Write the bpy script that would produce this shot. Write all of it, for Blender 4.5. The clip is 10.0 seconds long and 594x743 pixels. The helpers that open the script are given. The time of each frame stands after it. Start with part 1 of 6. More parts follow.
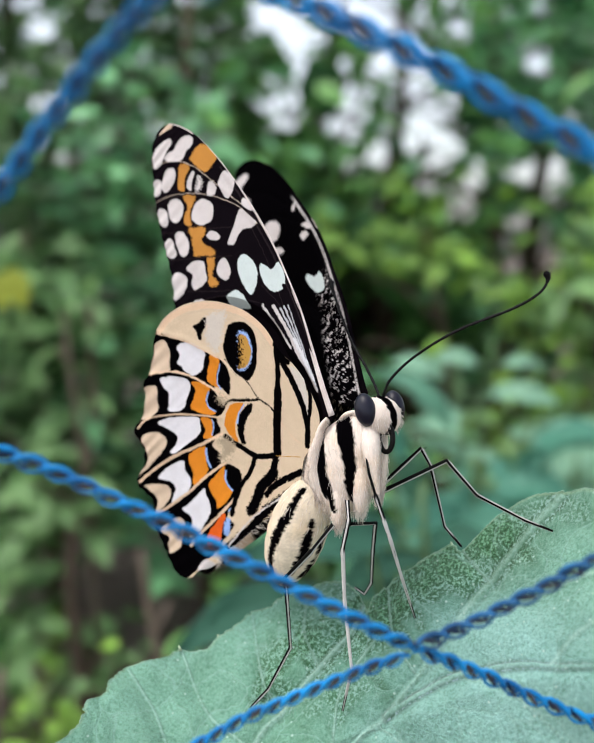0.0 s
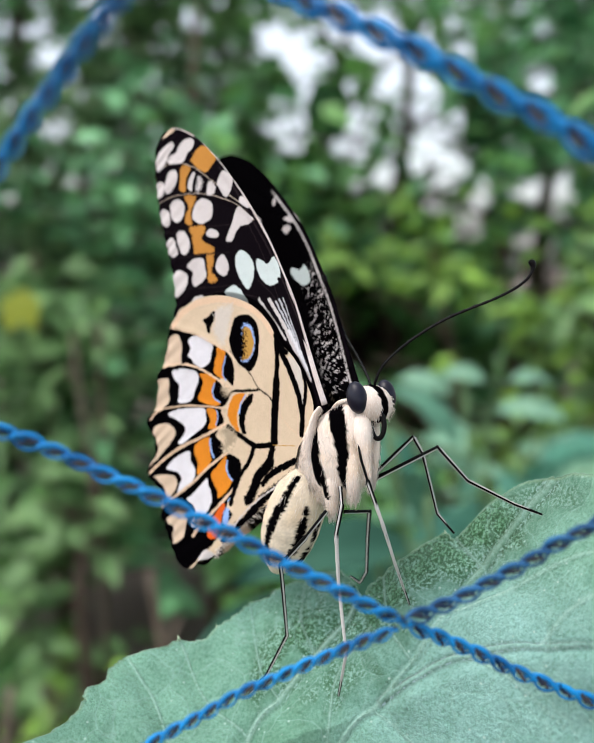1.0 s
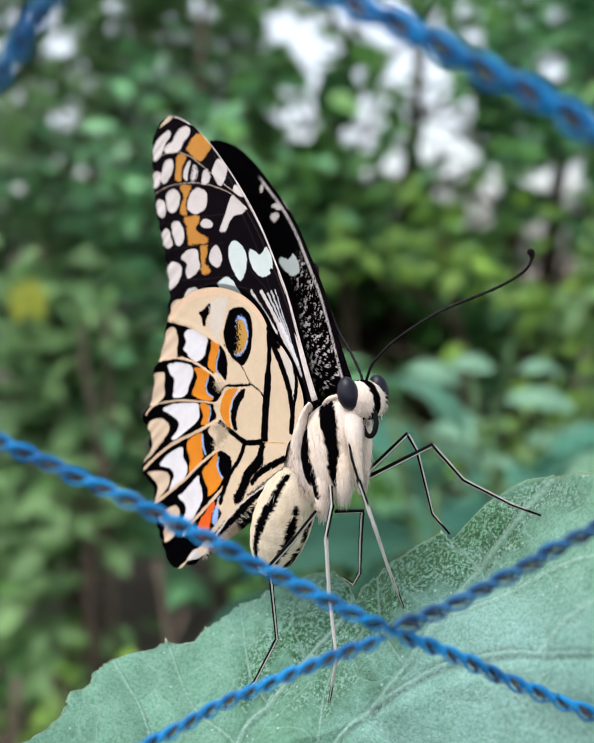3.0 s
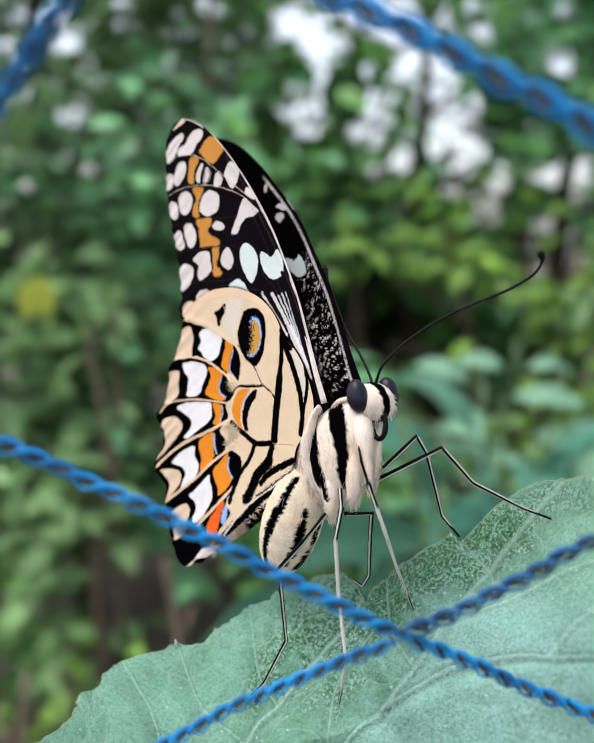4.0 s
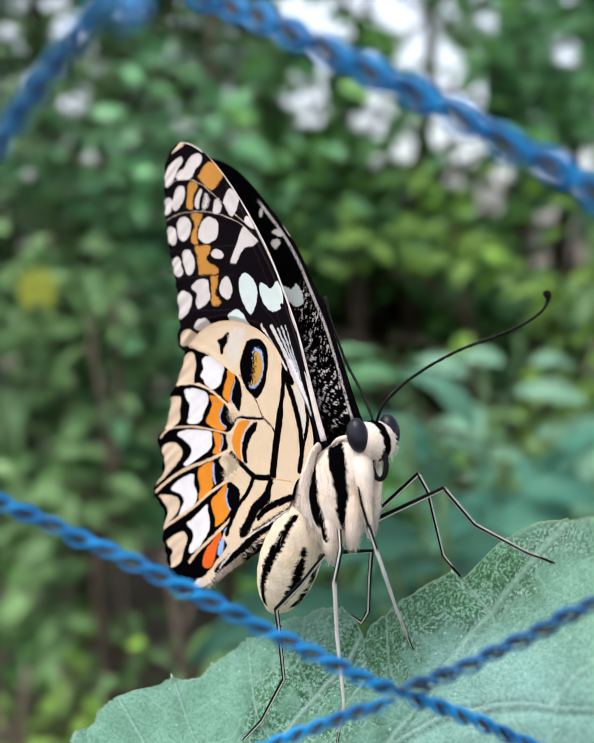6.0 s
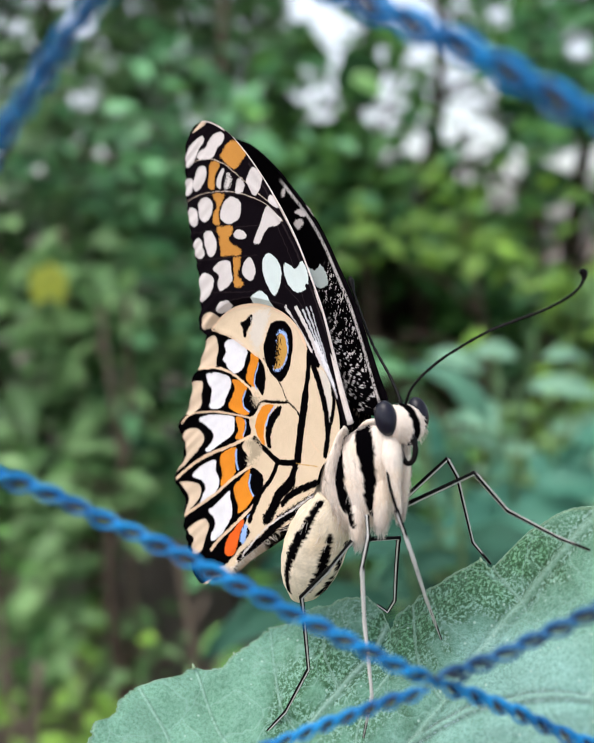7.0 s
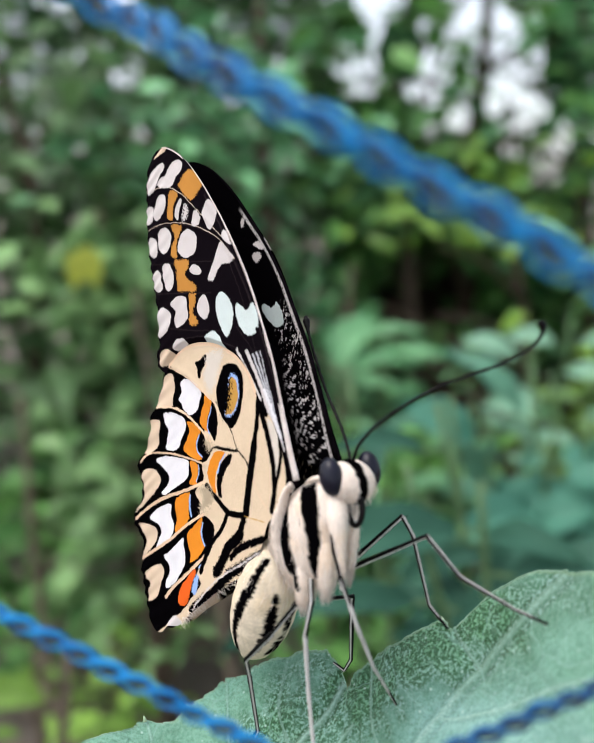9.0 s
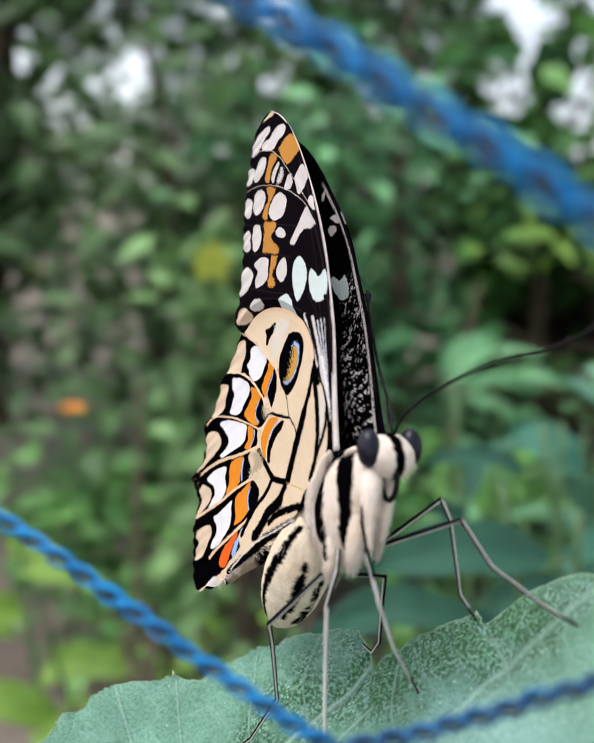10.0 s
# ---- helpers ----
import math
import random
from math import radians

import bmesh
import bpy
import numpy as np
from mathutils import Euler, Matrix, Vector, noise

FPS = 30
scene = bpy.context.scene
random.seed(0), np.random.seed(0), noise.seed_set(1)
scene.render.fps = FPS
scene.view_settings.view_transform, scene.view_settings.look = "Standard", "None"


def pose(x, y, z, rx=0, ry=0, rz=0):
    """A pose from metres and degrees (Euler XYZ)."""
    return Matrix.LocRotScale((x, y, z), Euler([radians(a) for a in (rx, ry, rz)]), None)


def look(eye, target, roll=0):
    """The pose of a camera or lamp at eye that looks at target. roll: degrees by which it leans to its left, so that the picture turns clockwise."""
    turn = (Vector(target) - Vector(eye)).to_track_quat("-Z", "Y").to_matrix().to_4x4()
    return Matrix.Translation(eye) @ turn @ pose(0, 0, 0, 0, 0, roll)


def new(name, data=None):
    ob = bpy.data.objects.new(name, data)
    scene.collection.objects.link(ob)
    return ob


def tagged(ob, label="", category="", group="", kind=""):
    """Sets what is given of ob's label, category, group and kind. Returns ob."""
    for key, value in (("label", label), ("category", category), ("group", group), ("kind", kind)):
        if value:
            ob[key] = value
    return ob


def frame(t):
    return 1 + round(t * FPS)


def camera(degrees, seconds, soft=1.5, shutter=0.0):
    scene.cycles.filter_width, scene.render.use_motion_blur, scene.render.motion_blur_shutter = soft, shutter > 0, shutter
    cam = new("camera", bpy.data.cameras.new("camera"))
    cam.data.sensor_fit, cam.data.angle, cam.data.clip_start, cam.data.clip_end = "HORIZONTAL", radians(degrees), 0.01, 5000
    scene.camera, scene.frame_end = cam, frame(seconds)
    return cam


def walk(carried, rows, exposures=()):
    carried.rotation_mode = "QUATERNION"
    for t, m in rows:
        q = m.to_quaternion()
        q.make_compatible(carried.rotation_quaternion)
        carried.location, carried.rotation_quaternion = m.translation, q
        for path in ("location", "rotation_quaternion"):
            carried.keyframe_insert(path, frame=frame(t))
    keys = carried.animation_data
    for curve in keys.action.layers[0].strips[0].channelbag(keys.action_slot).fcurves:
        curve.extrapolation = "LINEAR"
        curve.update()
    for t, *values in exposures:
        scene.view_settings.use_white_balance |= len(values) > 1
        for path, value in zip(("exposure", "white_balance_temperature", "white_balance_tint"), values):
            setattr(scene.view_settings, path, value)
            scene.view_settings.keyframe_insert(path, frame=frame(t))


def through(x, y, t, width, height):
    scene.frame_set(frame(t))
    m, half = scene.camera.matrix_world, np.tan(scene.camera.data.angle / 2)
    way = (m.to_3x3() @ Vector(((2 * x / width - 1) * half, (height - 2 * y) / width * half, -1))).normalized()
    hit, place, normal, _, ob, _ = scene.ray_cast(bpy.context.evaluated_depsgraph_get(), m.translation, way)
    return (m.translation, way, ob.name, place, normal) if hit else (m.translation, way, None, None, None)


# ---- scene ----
# ---- the camera and its path ----
cam = camera(38.78, 10.0, soft=1.0)
cam.data.dof.use_dof = True
cam.data.dof.focus_distance = 0.1015
cam.data.dof.aperture_fstop = 22.0
cam.data.dof.aperture_blades = 0

PATH = [
    (0, pose(-0.00465, -0.10017, 0.62523, 81.03, -0.63, -1.12)),
    (0.1, pose(-0.00450, -0.10031, 0.62442, 81.06, -0.59, -1.33)),
    (0.2, pose(-0.00430, -0.10044, 0.62356, 81.04, -0.55, -1.59)),
    (0.3, pose(-0.00420, -0.10058, 0.62278, 81.10, -0.52, -1.74)),
    (0.4, pose(-0.00444, -0.10071, 0.62207, 81.25, -0.48, -1.52)),
    (0.5, pose(-0.00497, -0.10085, 0.62195, 82.05, -0.44, -0.97)),
    (0.6, pose(-0.00505, -0.10131, 0.62198, 82.22, -0.36, -0.29)),
    (0.8, pose(-0.00344, -0.10224, 0.62156, 82.01, -0.20, -0.90)),
    (1, pose(-0.00269, -0.10316, 0.62176, 82.50, -0.04, -0.55)),
    (1.5, pose(-0.00285, -0.10245, 0.62189, 82.54, -0.01, -0.22)),
    (2, pose(-0.00195, -0.10078, 0.62206, 82.33, -0.08, -0.06)),
    (2.5, pose(0.00000, -0.09922, 0.62152, 81.99, -0.00, -0.00)),
    (4, pose(-0.00034, -0.09891, 0.62253, 81.55, 0.19, 0.64)),
    (4.5, pose(-0.00012, -0.09743, 0.62189, 81.32, 0.11, 0.82)),
    (5, pose(0.00002, -0.09845, 0.62497, 81.41, -0.34, 0.54)),
    (5.2, pose(-0.00161, -0.09750, 0.62625, 81.37, -0.52, 0.60)),
    (6.3, pose(0.00023, -0.09479, 0.62790, 80.60, 0.02, 0.89)),
    (6.5, pose(0.00018, -0.09374, 0.62598, 80.65, -0.02, 1.05)),
    (7, pose(-0.00197, -0.09369, 0.62578, 80.48, -0.01, 1.45)),
    (7.2, pose(-0.00168, -0.09277, 0.62522, 80.26, 0.11, 1.02)),
    (7.5, pose(-0.00125, -0.09140, 0.62437, 80.26, 0.30, 1.58)),
    (8, pose(-0.00079, -0.09209, 0.62503, 80.06, 0.50, 1.92)),
    (8.5, pose(0.00301, -0.08927, 0.62621, 79.64, 0.79, 2.46)),
    (9, pose(0.00855, -0.08578, 0.63278, 78.81, 0.33, 4.44)),
    (9.3, pose(0.01256, -0.08379, 0.62842, 79.56, -0.94, 6.92)),
    (9.5, pose(0.01523, -0.08247, 0.62551, 78.90, -1.78, 9.36)),
    (10, pose(0.01621, -0.08520, 0.62821, 79.38, -3.78, 13.53)),
]
# the exposure drifts a little, as the lens sees more or less sky
walk(cam, PATH, [(0, 0.78), (4.5, 0.77), (6.5, 0.81), (8.5, 0.82), (9.5, 0.74), (10, 0.72)])

# ---- light: bright hazy sky, brightest to the left ----
SUN_ELEVATION, SUN_TURN = radians(66), radians(250)
world = bpy.data.worlds.new("overcast_sky")
scene.world = world
world.use_nodes = True
wt = world.node_tree
sky = wt.nodes.new("ShaderNodeTexSky")
sky.sky_type = "NISHITA"
sky.sun_disc = False
sky.sun_elevation, sky.sun_rotation = SUN_ELEVATION, SUN_TURN
sky.dust_density, sky.air_density, sky.ozone_density = 3.0, 1.0, 0.6
haze = wt.nodes.new("ShaderNodeHueSaturation")
haze.inputs["Saturation"].default_value = 0.42
wt.links.new(sky.outputs[0], haze.inputs["Color"])
wt.links.new(haze.outputs[0], wt.nodes["Background"].inputs[0])
wt.nodes["Background"].inputs[1].default_value = 0.19
sun_data = bpy.data.lights.new("sun", "SUN")
sun_data.energy, sun_data.angle, sun_data.color = 0.35, radians(25), (1.0, 0.96, 0.9)
sun = new("sun", sun_data)
SUN_WAY = Vector((math.sin(SUN_TURN) * math.cos(SUN_ELEVATION), math.cos(SUN_TURN) * math.cos(SUN_ELEVATION), math.sin(SUN_ELEVATION)))
sun.matrix_world = look(SUN_WAY * 6, (0, 0, 0))

MM = 0.001
rng = np.random.default_rng(7)


# ---- material helpers ----
def material(name, rough=0.6, metal=0.0, spec=0.4):
    m = bpy.data.materials.new(name)
    m.use_nodes = True
    b = m.node_tree.nodes["Principled BSDF"]
    b.inputs["Roughness"].default_value = rough
    b.inputs["Metallic"].default_value = metal
    b.inputs["Specular IOR Level"].default_value = spec
    return m, m.node_tree.nodes, m.node_tree.links, b


def node(nodes, kind, **values):
    n = nodes.new(kind)
    for key, value in values.items():
        n.inputs[key].default_value = value
    return n


def ramp(nodes, links, source, stops):
    r = nodes.new("ShaderNodeValToRGB")
    while len(r.color_ramp.elements) < len(stops):
        r.color_ramp.elements.new(0.5)
    for e, (at, c) in zip(r.color_ramp.elements, stops):
        e.position, e.color = at, (*c, 1)
    links.new(source, r.inputs[0])
    return r.outputs[0]


def mixed(nodes, links, kind, factor, a, b):
    m = nodes.new("ShaderNodeMix")
    m.data_type, m.blend_type = "RGBA", kind
    for socket, value in ((m.inputs[0], factor), (m.inputs[6], a), (m.inputs[7], b)):
        if isinstance(value, (int, float)):
            socket.default_value = value
        elif isinstance(value, tuple):
            socket.default_value = (*value, 1)
        else:
            links.new(value, socket)
    return m.outputs[2]


def bumped(nodes, links, b, source, strength, distance):
    n = node(nodes, "ShaderNodeBump", Strength=strength, Distance=distance)
    links.new(source, n.inputs["Height"])
    links.new(n.outputs[0], b.inputs["Normal"])


def mottled(name, low, high, size, rough=0.6, spec=0.4, bump=0.3, fine=6.0, depth=0.3):
    """A two-scale mottled surface; size: metres of the larger patches."""
    m, n, l, b = material(name, rough, 0.0, spec)
    co = n.new("ShaderNodeTexCoord").outputs["Object"]
    big = node(n, "ShaderNodeTexNoise", Scale=1 / size, Detail=4.0)
    small = node(n, "ShaderNodeTexNoise", Scale=fine / size, Detail=5.0, Roughness=0.7)
    l.new(co, big.inputs["Vector"]), l.new(co, small.inputs["Vector"])
    c = ramp(n, l, big.outputs[0], [(0.32, low), (0.68, high)])
    c = mixed(n, l, "MULTIPLY", depth, c, ramp(n, l, small.outputs[0], [(0.3, (0.45, 0.45, 0.45)), (0.7, (1, 1, 1))]))
    l.new(c, b.inputs["Base Color"])
    bumped(n, l, b, small.outputs[0], bump, size / fine * 0.3)
    return m


def pigmented(name, rough=0.7, spec=0.25, grain=9000.0, bump=0.25, sheen=0.0, deep=0.35):
    """Takes its colour from the mesh's pigment layer, with a fine grain of scales over it."""
    m, n, l, b = material(name, rough, 0.0, spec)
    layer = n.new("ShaderNodeVertexColor")
    layer.layer_name = "pigment"
    co = n.new("ShaderNodeTexCoord").outputs["Object"]
    fine = node(n, "ShaderNodeTexNoise", Scale=grain, Detail=3.0, Roughness=0.7)
    wide = node(n, "ShaderNodeTexNoise", Scale=grain / 18, Detail=3.0)
    l.new(co, fine.inputs["Vector"]), l.new(co, wide.inputs["Vector"])
    c = mixed(n, l, "MULTIPLY", deep, layer.outputs[0], ramp(n, l, fine.outputs[0], [(0.3, (0.5, 0.5, 0.5)), (0.65, (1, 1, 1))]))
    c = mixed(n, l, "MULTIPLY", 0.3, c, ramp(n, l, wide.outputs[0], [(0.3, (0.75, 0.72, 0.7)), (0.7, (1, 1, 1))]))
    l.new(c, b.inputs["Base Color"])
    b.inputs["Sheen Weight"].default_value = sheen
    bumped(n, l, b, fine.outputs[0], bump, 0.00006)
    return m


def foliage(name, dark, light, rough=0.46, through=0.25, gloss=0.38):
    """Leaf skin: each leaf of its own tone, a little light coming through."""
    m, n, l, b = material(name, rough, 0.0, gloss)
    geo = n.new("ShaderNodeNewGeometry")
    co = n.new("ShaderNodeTexCoord").outputs["Object"]
    no = node(n, "ShaderNodeTexNoise", Scale=60.0, Detail=3.0)
    l.new(co, no.inputs["Vector"])
    c = ramp(n, l, geo.outputs["Random Per Island"], [(0.0, dark), (0.75, light), (1.0, tuple(v * 1.5 for v in light))])
    c = mixed(n, l, "MULTIPLY", 0.5, c, ramp(n, l, no.outputs[0], [(0.3, (0.6, 0.6, 0.6)), (0.7, (1, 1, 1))]))
    l.new(c, b.inputs["Base Color"])
    t = n.new("ShaderNodeBsdfTranslucent")
    l.new(c, t.inputs[0])
    s = node(n, "ShaderNodeMixShader", Fac=through)
    l.new(b.outputs[0], s.inputs[1]), l.new(t.outputs[0], s.inputs[2])
    l.new(s.outputs[0], n["Material Output"].inputs[0])
    return m


# ---- mesh helpers ----
def part(name, verts, faces, mat, parent=None, label="", smooth=True, pigment=None):
    me = bpy.data.meshes.new(name)
    me.from_pydata([tuple(v) for v in verts] if not isinstance(verts, np.ndarray) else verts.tolist(), [], faces if isinstance(faces, list) else faces.tolist())
    if smooth:
        me.polygons.foreach_set("use_smooth", [True] * len(me.polygons))
    if pigment is not None:
        layer = me.color_attributes.new("pigment", "FLOAT_COLOR", "POINT")
        rgba = np.ones((len(me.vertices), 4), np.float32)
        rgba[:, :3] = pigment
        layer.data.foreach_set("color", rgba.ravel())
    me.materials.append(mat)
    me.update()
    ob = new(name, me)
    ob.parent = parent
    return tagged(ob, label)


def curve_through(points, per):
    """A smooth open curve through the given points."""
    p = np.array(points, float)
    p = np.vstack([2 * p[0] - p[1], p, 2 * p[-1] - p[-2]])
    out = []
    for a, b, c, d in zip(p[:-3], p[1:-2], p[2:-1], p[3:]):
        t = np.linspace(0, 1, per, endpoint=False)[:, None]
        out.append(0.5 * (2 * b + (c - a) * t + (2 * a - 5 * b + 4 * c - d) * t**2 + (3 * b - a - 3 * c + d) * t**3))
    return np.vstack(out + [p[-2:-1]])


def ring_closed(points, per):
    """A smooth closed curve through the given points."""
    p = np.array(points, float)
    n = len(p)
    out = []
    for i in range(n):
        a, b, c, d = p[i - 1], p[i], p[(i + 1) % n], p[(i + 2) % n]
        t = np.linspace(0, 1, per, endpoint=False)[:, None]
        out.append(0.5 * (2 * b + (c - a) * t + (2 * a - 5 * b + 4 * c - d) * t**2 + (3 * b - a - 3 * c + d) * t**3))
    return np.vstack(out)


def tube(path, radii, sides=8, flat=1.0):
    """Vertices and faces of a tube along a path with a radius at each point."""
    path, radii = np.array(path, float), np.broadcast_to(np.array(radii, float), (len(path),))
    go = np.gradient(path, axis=0)
    go /= np.linalg.norm(go, axis=1, keepdims=True) + 1e-12
    side = np.cross(go[0], (0.3, 0.5, 0.81))
    verts = []
    for p, g, r in zip(path, go, radii):
        side = side - g * (side @ g)
        side /= np.linalg.norm(side) + 1e-12
        up = np.cross(g, side)
        for k in range(sides):
            a = 2 * math.pi * k / sides
            verts.append(p + r * (math.cos(a) * side + flat * math.sin(a) * up))
    n = len(path)
    faces = [(i * sides + k, i * sides + (k + 1) % sides, (i + 1) * sides + (k + 1) % sides, (i + 1) * sides + k) for i in range(n - 1) for k in range(sides)]
    faces += [tuple(range(sides))[::-1], tuple((n - 1) * sides + k for k in range(sides))]
    return verts, faces


def joined(pieces):
    verts, faces = [], []
    for v, f in pieces:
        k = len(verts)
        verts += list(v)
        faces += [tuple(i + k for i in face) for face in f]
    return verts, faces


def value_noise(x, y, seed=0):
    """Smooth noise from 0 to 1 on unit cells."""
    xi, yi = np.floor(x).astype(np.int64), np.floor(y).astype(np.int64)
    u, v = x - xi, y - yi
    u, v = u * u * (3 - 2 * u), v * v * (3 - 2 * v)

    def hashed(a, b):
        h = (a * 374761393 + b * 668265263 + seed * 144269) & 0x7FFFFFFF
        h = ((h ^ (h >> 13)) * 1274126177) & 0x7FFFFFFF
        return ((h ^ (h >> 16)) & 0xFFFF) / 65535.0

    top = hashed(xi, yi) * (1 - u) + hashed(xi + 1, yi) * u
    low = hashed(xi, yi + 1) * (1 - u) + hashed(xi + 1, yi + 1) * u
    return top * (1 - v) + low * v


def to_line(x, z, points):
    """Distance of each place to a polyline."""
    best = np.full(x.shape, 1e9)
    for (ax, az), (bx, bz) in zip(points[:-1], points[1:]):
        dx, dz = bx - ax, bz - az
        t = np.clip(((x - ax) * dx + (z - az) * dz) / (dx * dx + dz * dz + 1e-12), 0, 1)
        best = np.minimum(best, np.hypot(x - ax - t * dx, z - az - t * dz))
    return best


def within_ring(x, z, ring):
    """True inside a closed ring of points."""
    inside = np.zeros(x.shape, bool)
    for (ax, az), (bx, bz) in zip(ring, np.roll(ring, -1, axis=0)):
        cross = ((az > z) != (bz > z)) & (x < (bx - ax) * (z - az) / (bz - az + 1e-12) + ax)
        inside ^= cross
    return inside


def fan_grid(ring, centre, rings):
    """A disc of vertices from a centre out to a closed ring, and its faces."""
    n = len(ring)
    s = (np.arange(1, rings + 1) / rings) ** 0.85
    flat = centre + s[:, None, None] * (ring[None] - centre)
    flat = np.vstack([np.array(centre)[None], flat.reshape(-1, 2)])
    faces = [(0, 1 + k, 1 + (k + 1) % n) for k in range(n)]
    i, k = np.meshgrid(np.arange(rings - 1), np.arange(n), indexing="ij")
    a, b = 1 + i * n + k, 1 + i * n + (k + 1) % n
    faces += np.stack([a, a + n, b + n, b], -1).reshape(-1, 4).tolist()
    return flat, faces


# ---- materials ----
wing_mat = pigmented("wing_scales", 0.9, 0.0, 9000, 0.3, 0.0)
body_mat = pigmented("body_hair", 0.9, 0.0, 5000, 0.25, 0.0, 0.15)
eye_mat = mottled("compound_eye", (0.002, 0.002, 0.008), (0.006, 0.006, 0.018), 0.0012, 0.32, 0.3, 0.15, 12)
chitin_mat = mottled("black_chitin", (0.002, 0.002, 0.002), (0.006, 0.005, 0.005), 0.0015, 0.45, 0.12, 0.3)
leg_mat = pigmented("leg_chitin", 0.5, 0.07, 6000, 0.3)
hair_mat = mottled("cream_hair", (0.89, 0.79, 0.70), (0.94, 0.88, 0.82), 0.002, 0.8, 0.2, 0.1)
hair_mat.node_tree.nodes["Principled BSDF"].inputs["Roughness"].default_value = 0.9
lit = hair_mat.node_tree.nodes.new("ShaderNodeBsdfTranslucent")
lit.inputs[0].default_value = (0.97, 0.92, 0.87, 1)
blend = node(hair_mat.node_tree.nodes, "ShaderNodeMixShader", Fac=0.5)
hair_mat.node_tree.links.new(hair_mat.node_tree.nodes["Principled BSDF"].outputs[0], blend.inputs[1])
hair_mat.node_tree.links.new(lit.outputs[0], blend.inputs[2])
hair_mat.node_tree.links.new(blend.outputs[0], hair_mat.node_tree.nodes["Material Output"].inputs[0])
cord_mat = mottled("blue_monofilament", (0.0, 0.13, 0.38), (0.005, 0.32, 0.76), 0.004, 0.38, 0.3, 0.25, 5)
dirt_mat = mottled("dusty_thread", (0.008, 0.035, 0.09), (0.11, 0.095, 0.085), 0.0016, 0.8, 0.2, 0.5)
stem_mat = mottled("green_stem", (0.06, 0.13, 0.05), (0.14, 0.24, 0.1), 0.01, 0.55, 0.4, 0.3)
rim_mat = mottled("leaf_rim", (0.17, 0.33, 0.21), (0.30, 0.47, 0.35), 0.0015)
tooth_mat = mottled("leaf_tooth", (0.34, 0.47, 0.28), (0.48, 0.60, 0.42), 0.002)
dry_mat = mottled("dry_stalk", (0.10, 0.08, 0.06), (0.22, 0.175, 0.13), 0.02, 0.8, 0.2, 0.5)
bark_mat = mottled("bark", (0.05, 0.035, 0.025), (0.16, 0.12, 0.09), 0.03, 0.85, 0.2, 0.8)
soil_mat = mottled("soil", (0.16, 0.13, 0.108), (0.35, 0.29, 0.245), 0.6, 0.9, 0.2, 0.8, 40, 0.7)
green_mat = foliage("green_foliage", (0.033, 0.118, 0.032), (0.212, 0.465, 0.125))
blue_green_mat = foliage("glaucous_foliage", (0.038, 0.13, 0.06), (0.195, 0.465, 0.21))
lime_mat = foliage("young_foliage", (0.09, 0.19, 0.03), (0.235, 0.42, 0.065))
pale_mat = foliage("pale_foliage", (0.09, 0.20, 0.065), (0.25, 0.43, 0.17))
# lighter copy of the weed leaf, with the sunlight painted into its colour
sunlit_weed_mat = foliage("sunlit_weed_leaf", (0.13, 0.33, 0.19), (0.31, 0.56, 0.38))
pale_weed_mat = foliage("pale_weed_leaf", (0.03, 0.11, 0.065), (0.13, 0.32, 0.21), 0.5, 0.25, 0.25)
yellow_mat = foliage("yellowing_leaf", (0.38, 0.44, 0.05), (0.48, 0.54, 0.08))
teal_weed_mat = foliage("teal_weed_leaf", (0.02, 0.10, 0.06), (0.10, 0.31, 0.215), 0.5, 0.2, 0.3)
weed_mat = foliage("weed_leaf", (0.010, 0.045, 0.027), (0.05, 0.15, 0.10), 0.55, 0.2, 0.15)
large_leaf_mat = foliage("large_dark_leaf", (0.02, 0.07, 0.025), (0.045, 0.13, 0.05), 0.5, 0.15, 0.2)
dull_mat = foliage("dull_foliage", (0.044, 0.09, 0.038), (0.15, 0.275, 0.11))
orange_mat = foliage("orange_petal", (0.7, 0.22, 0.01), (0.85, 0.35, 0.03))


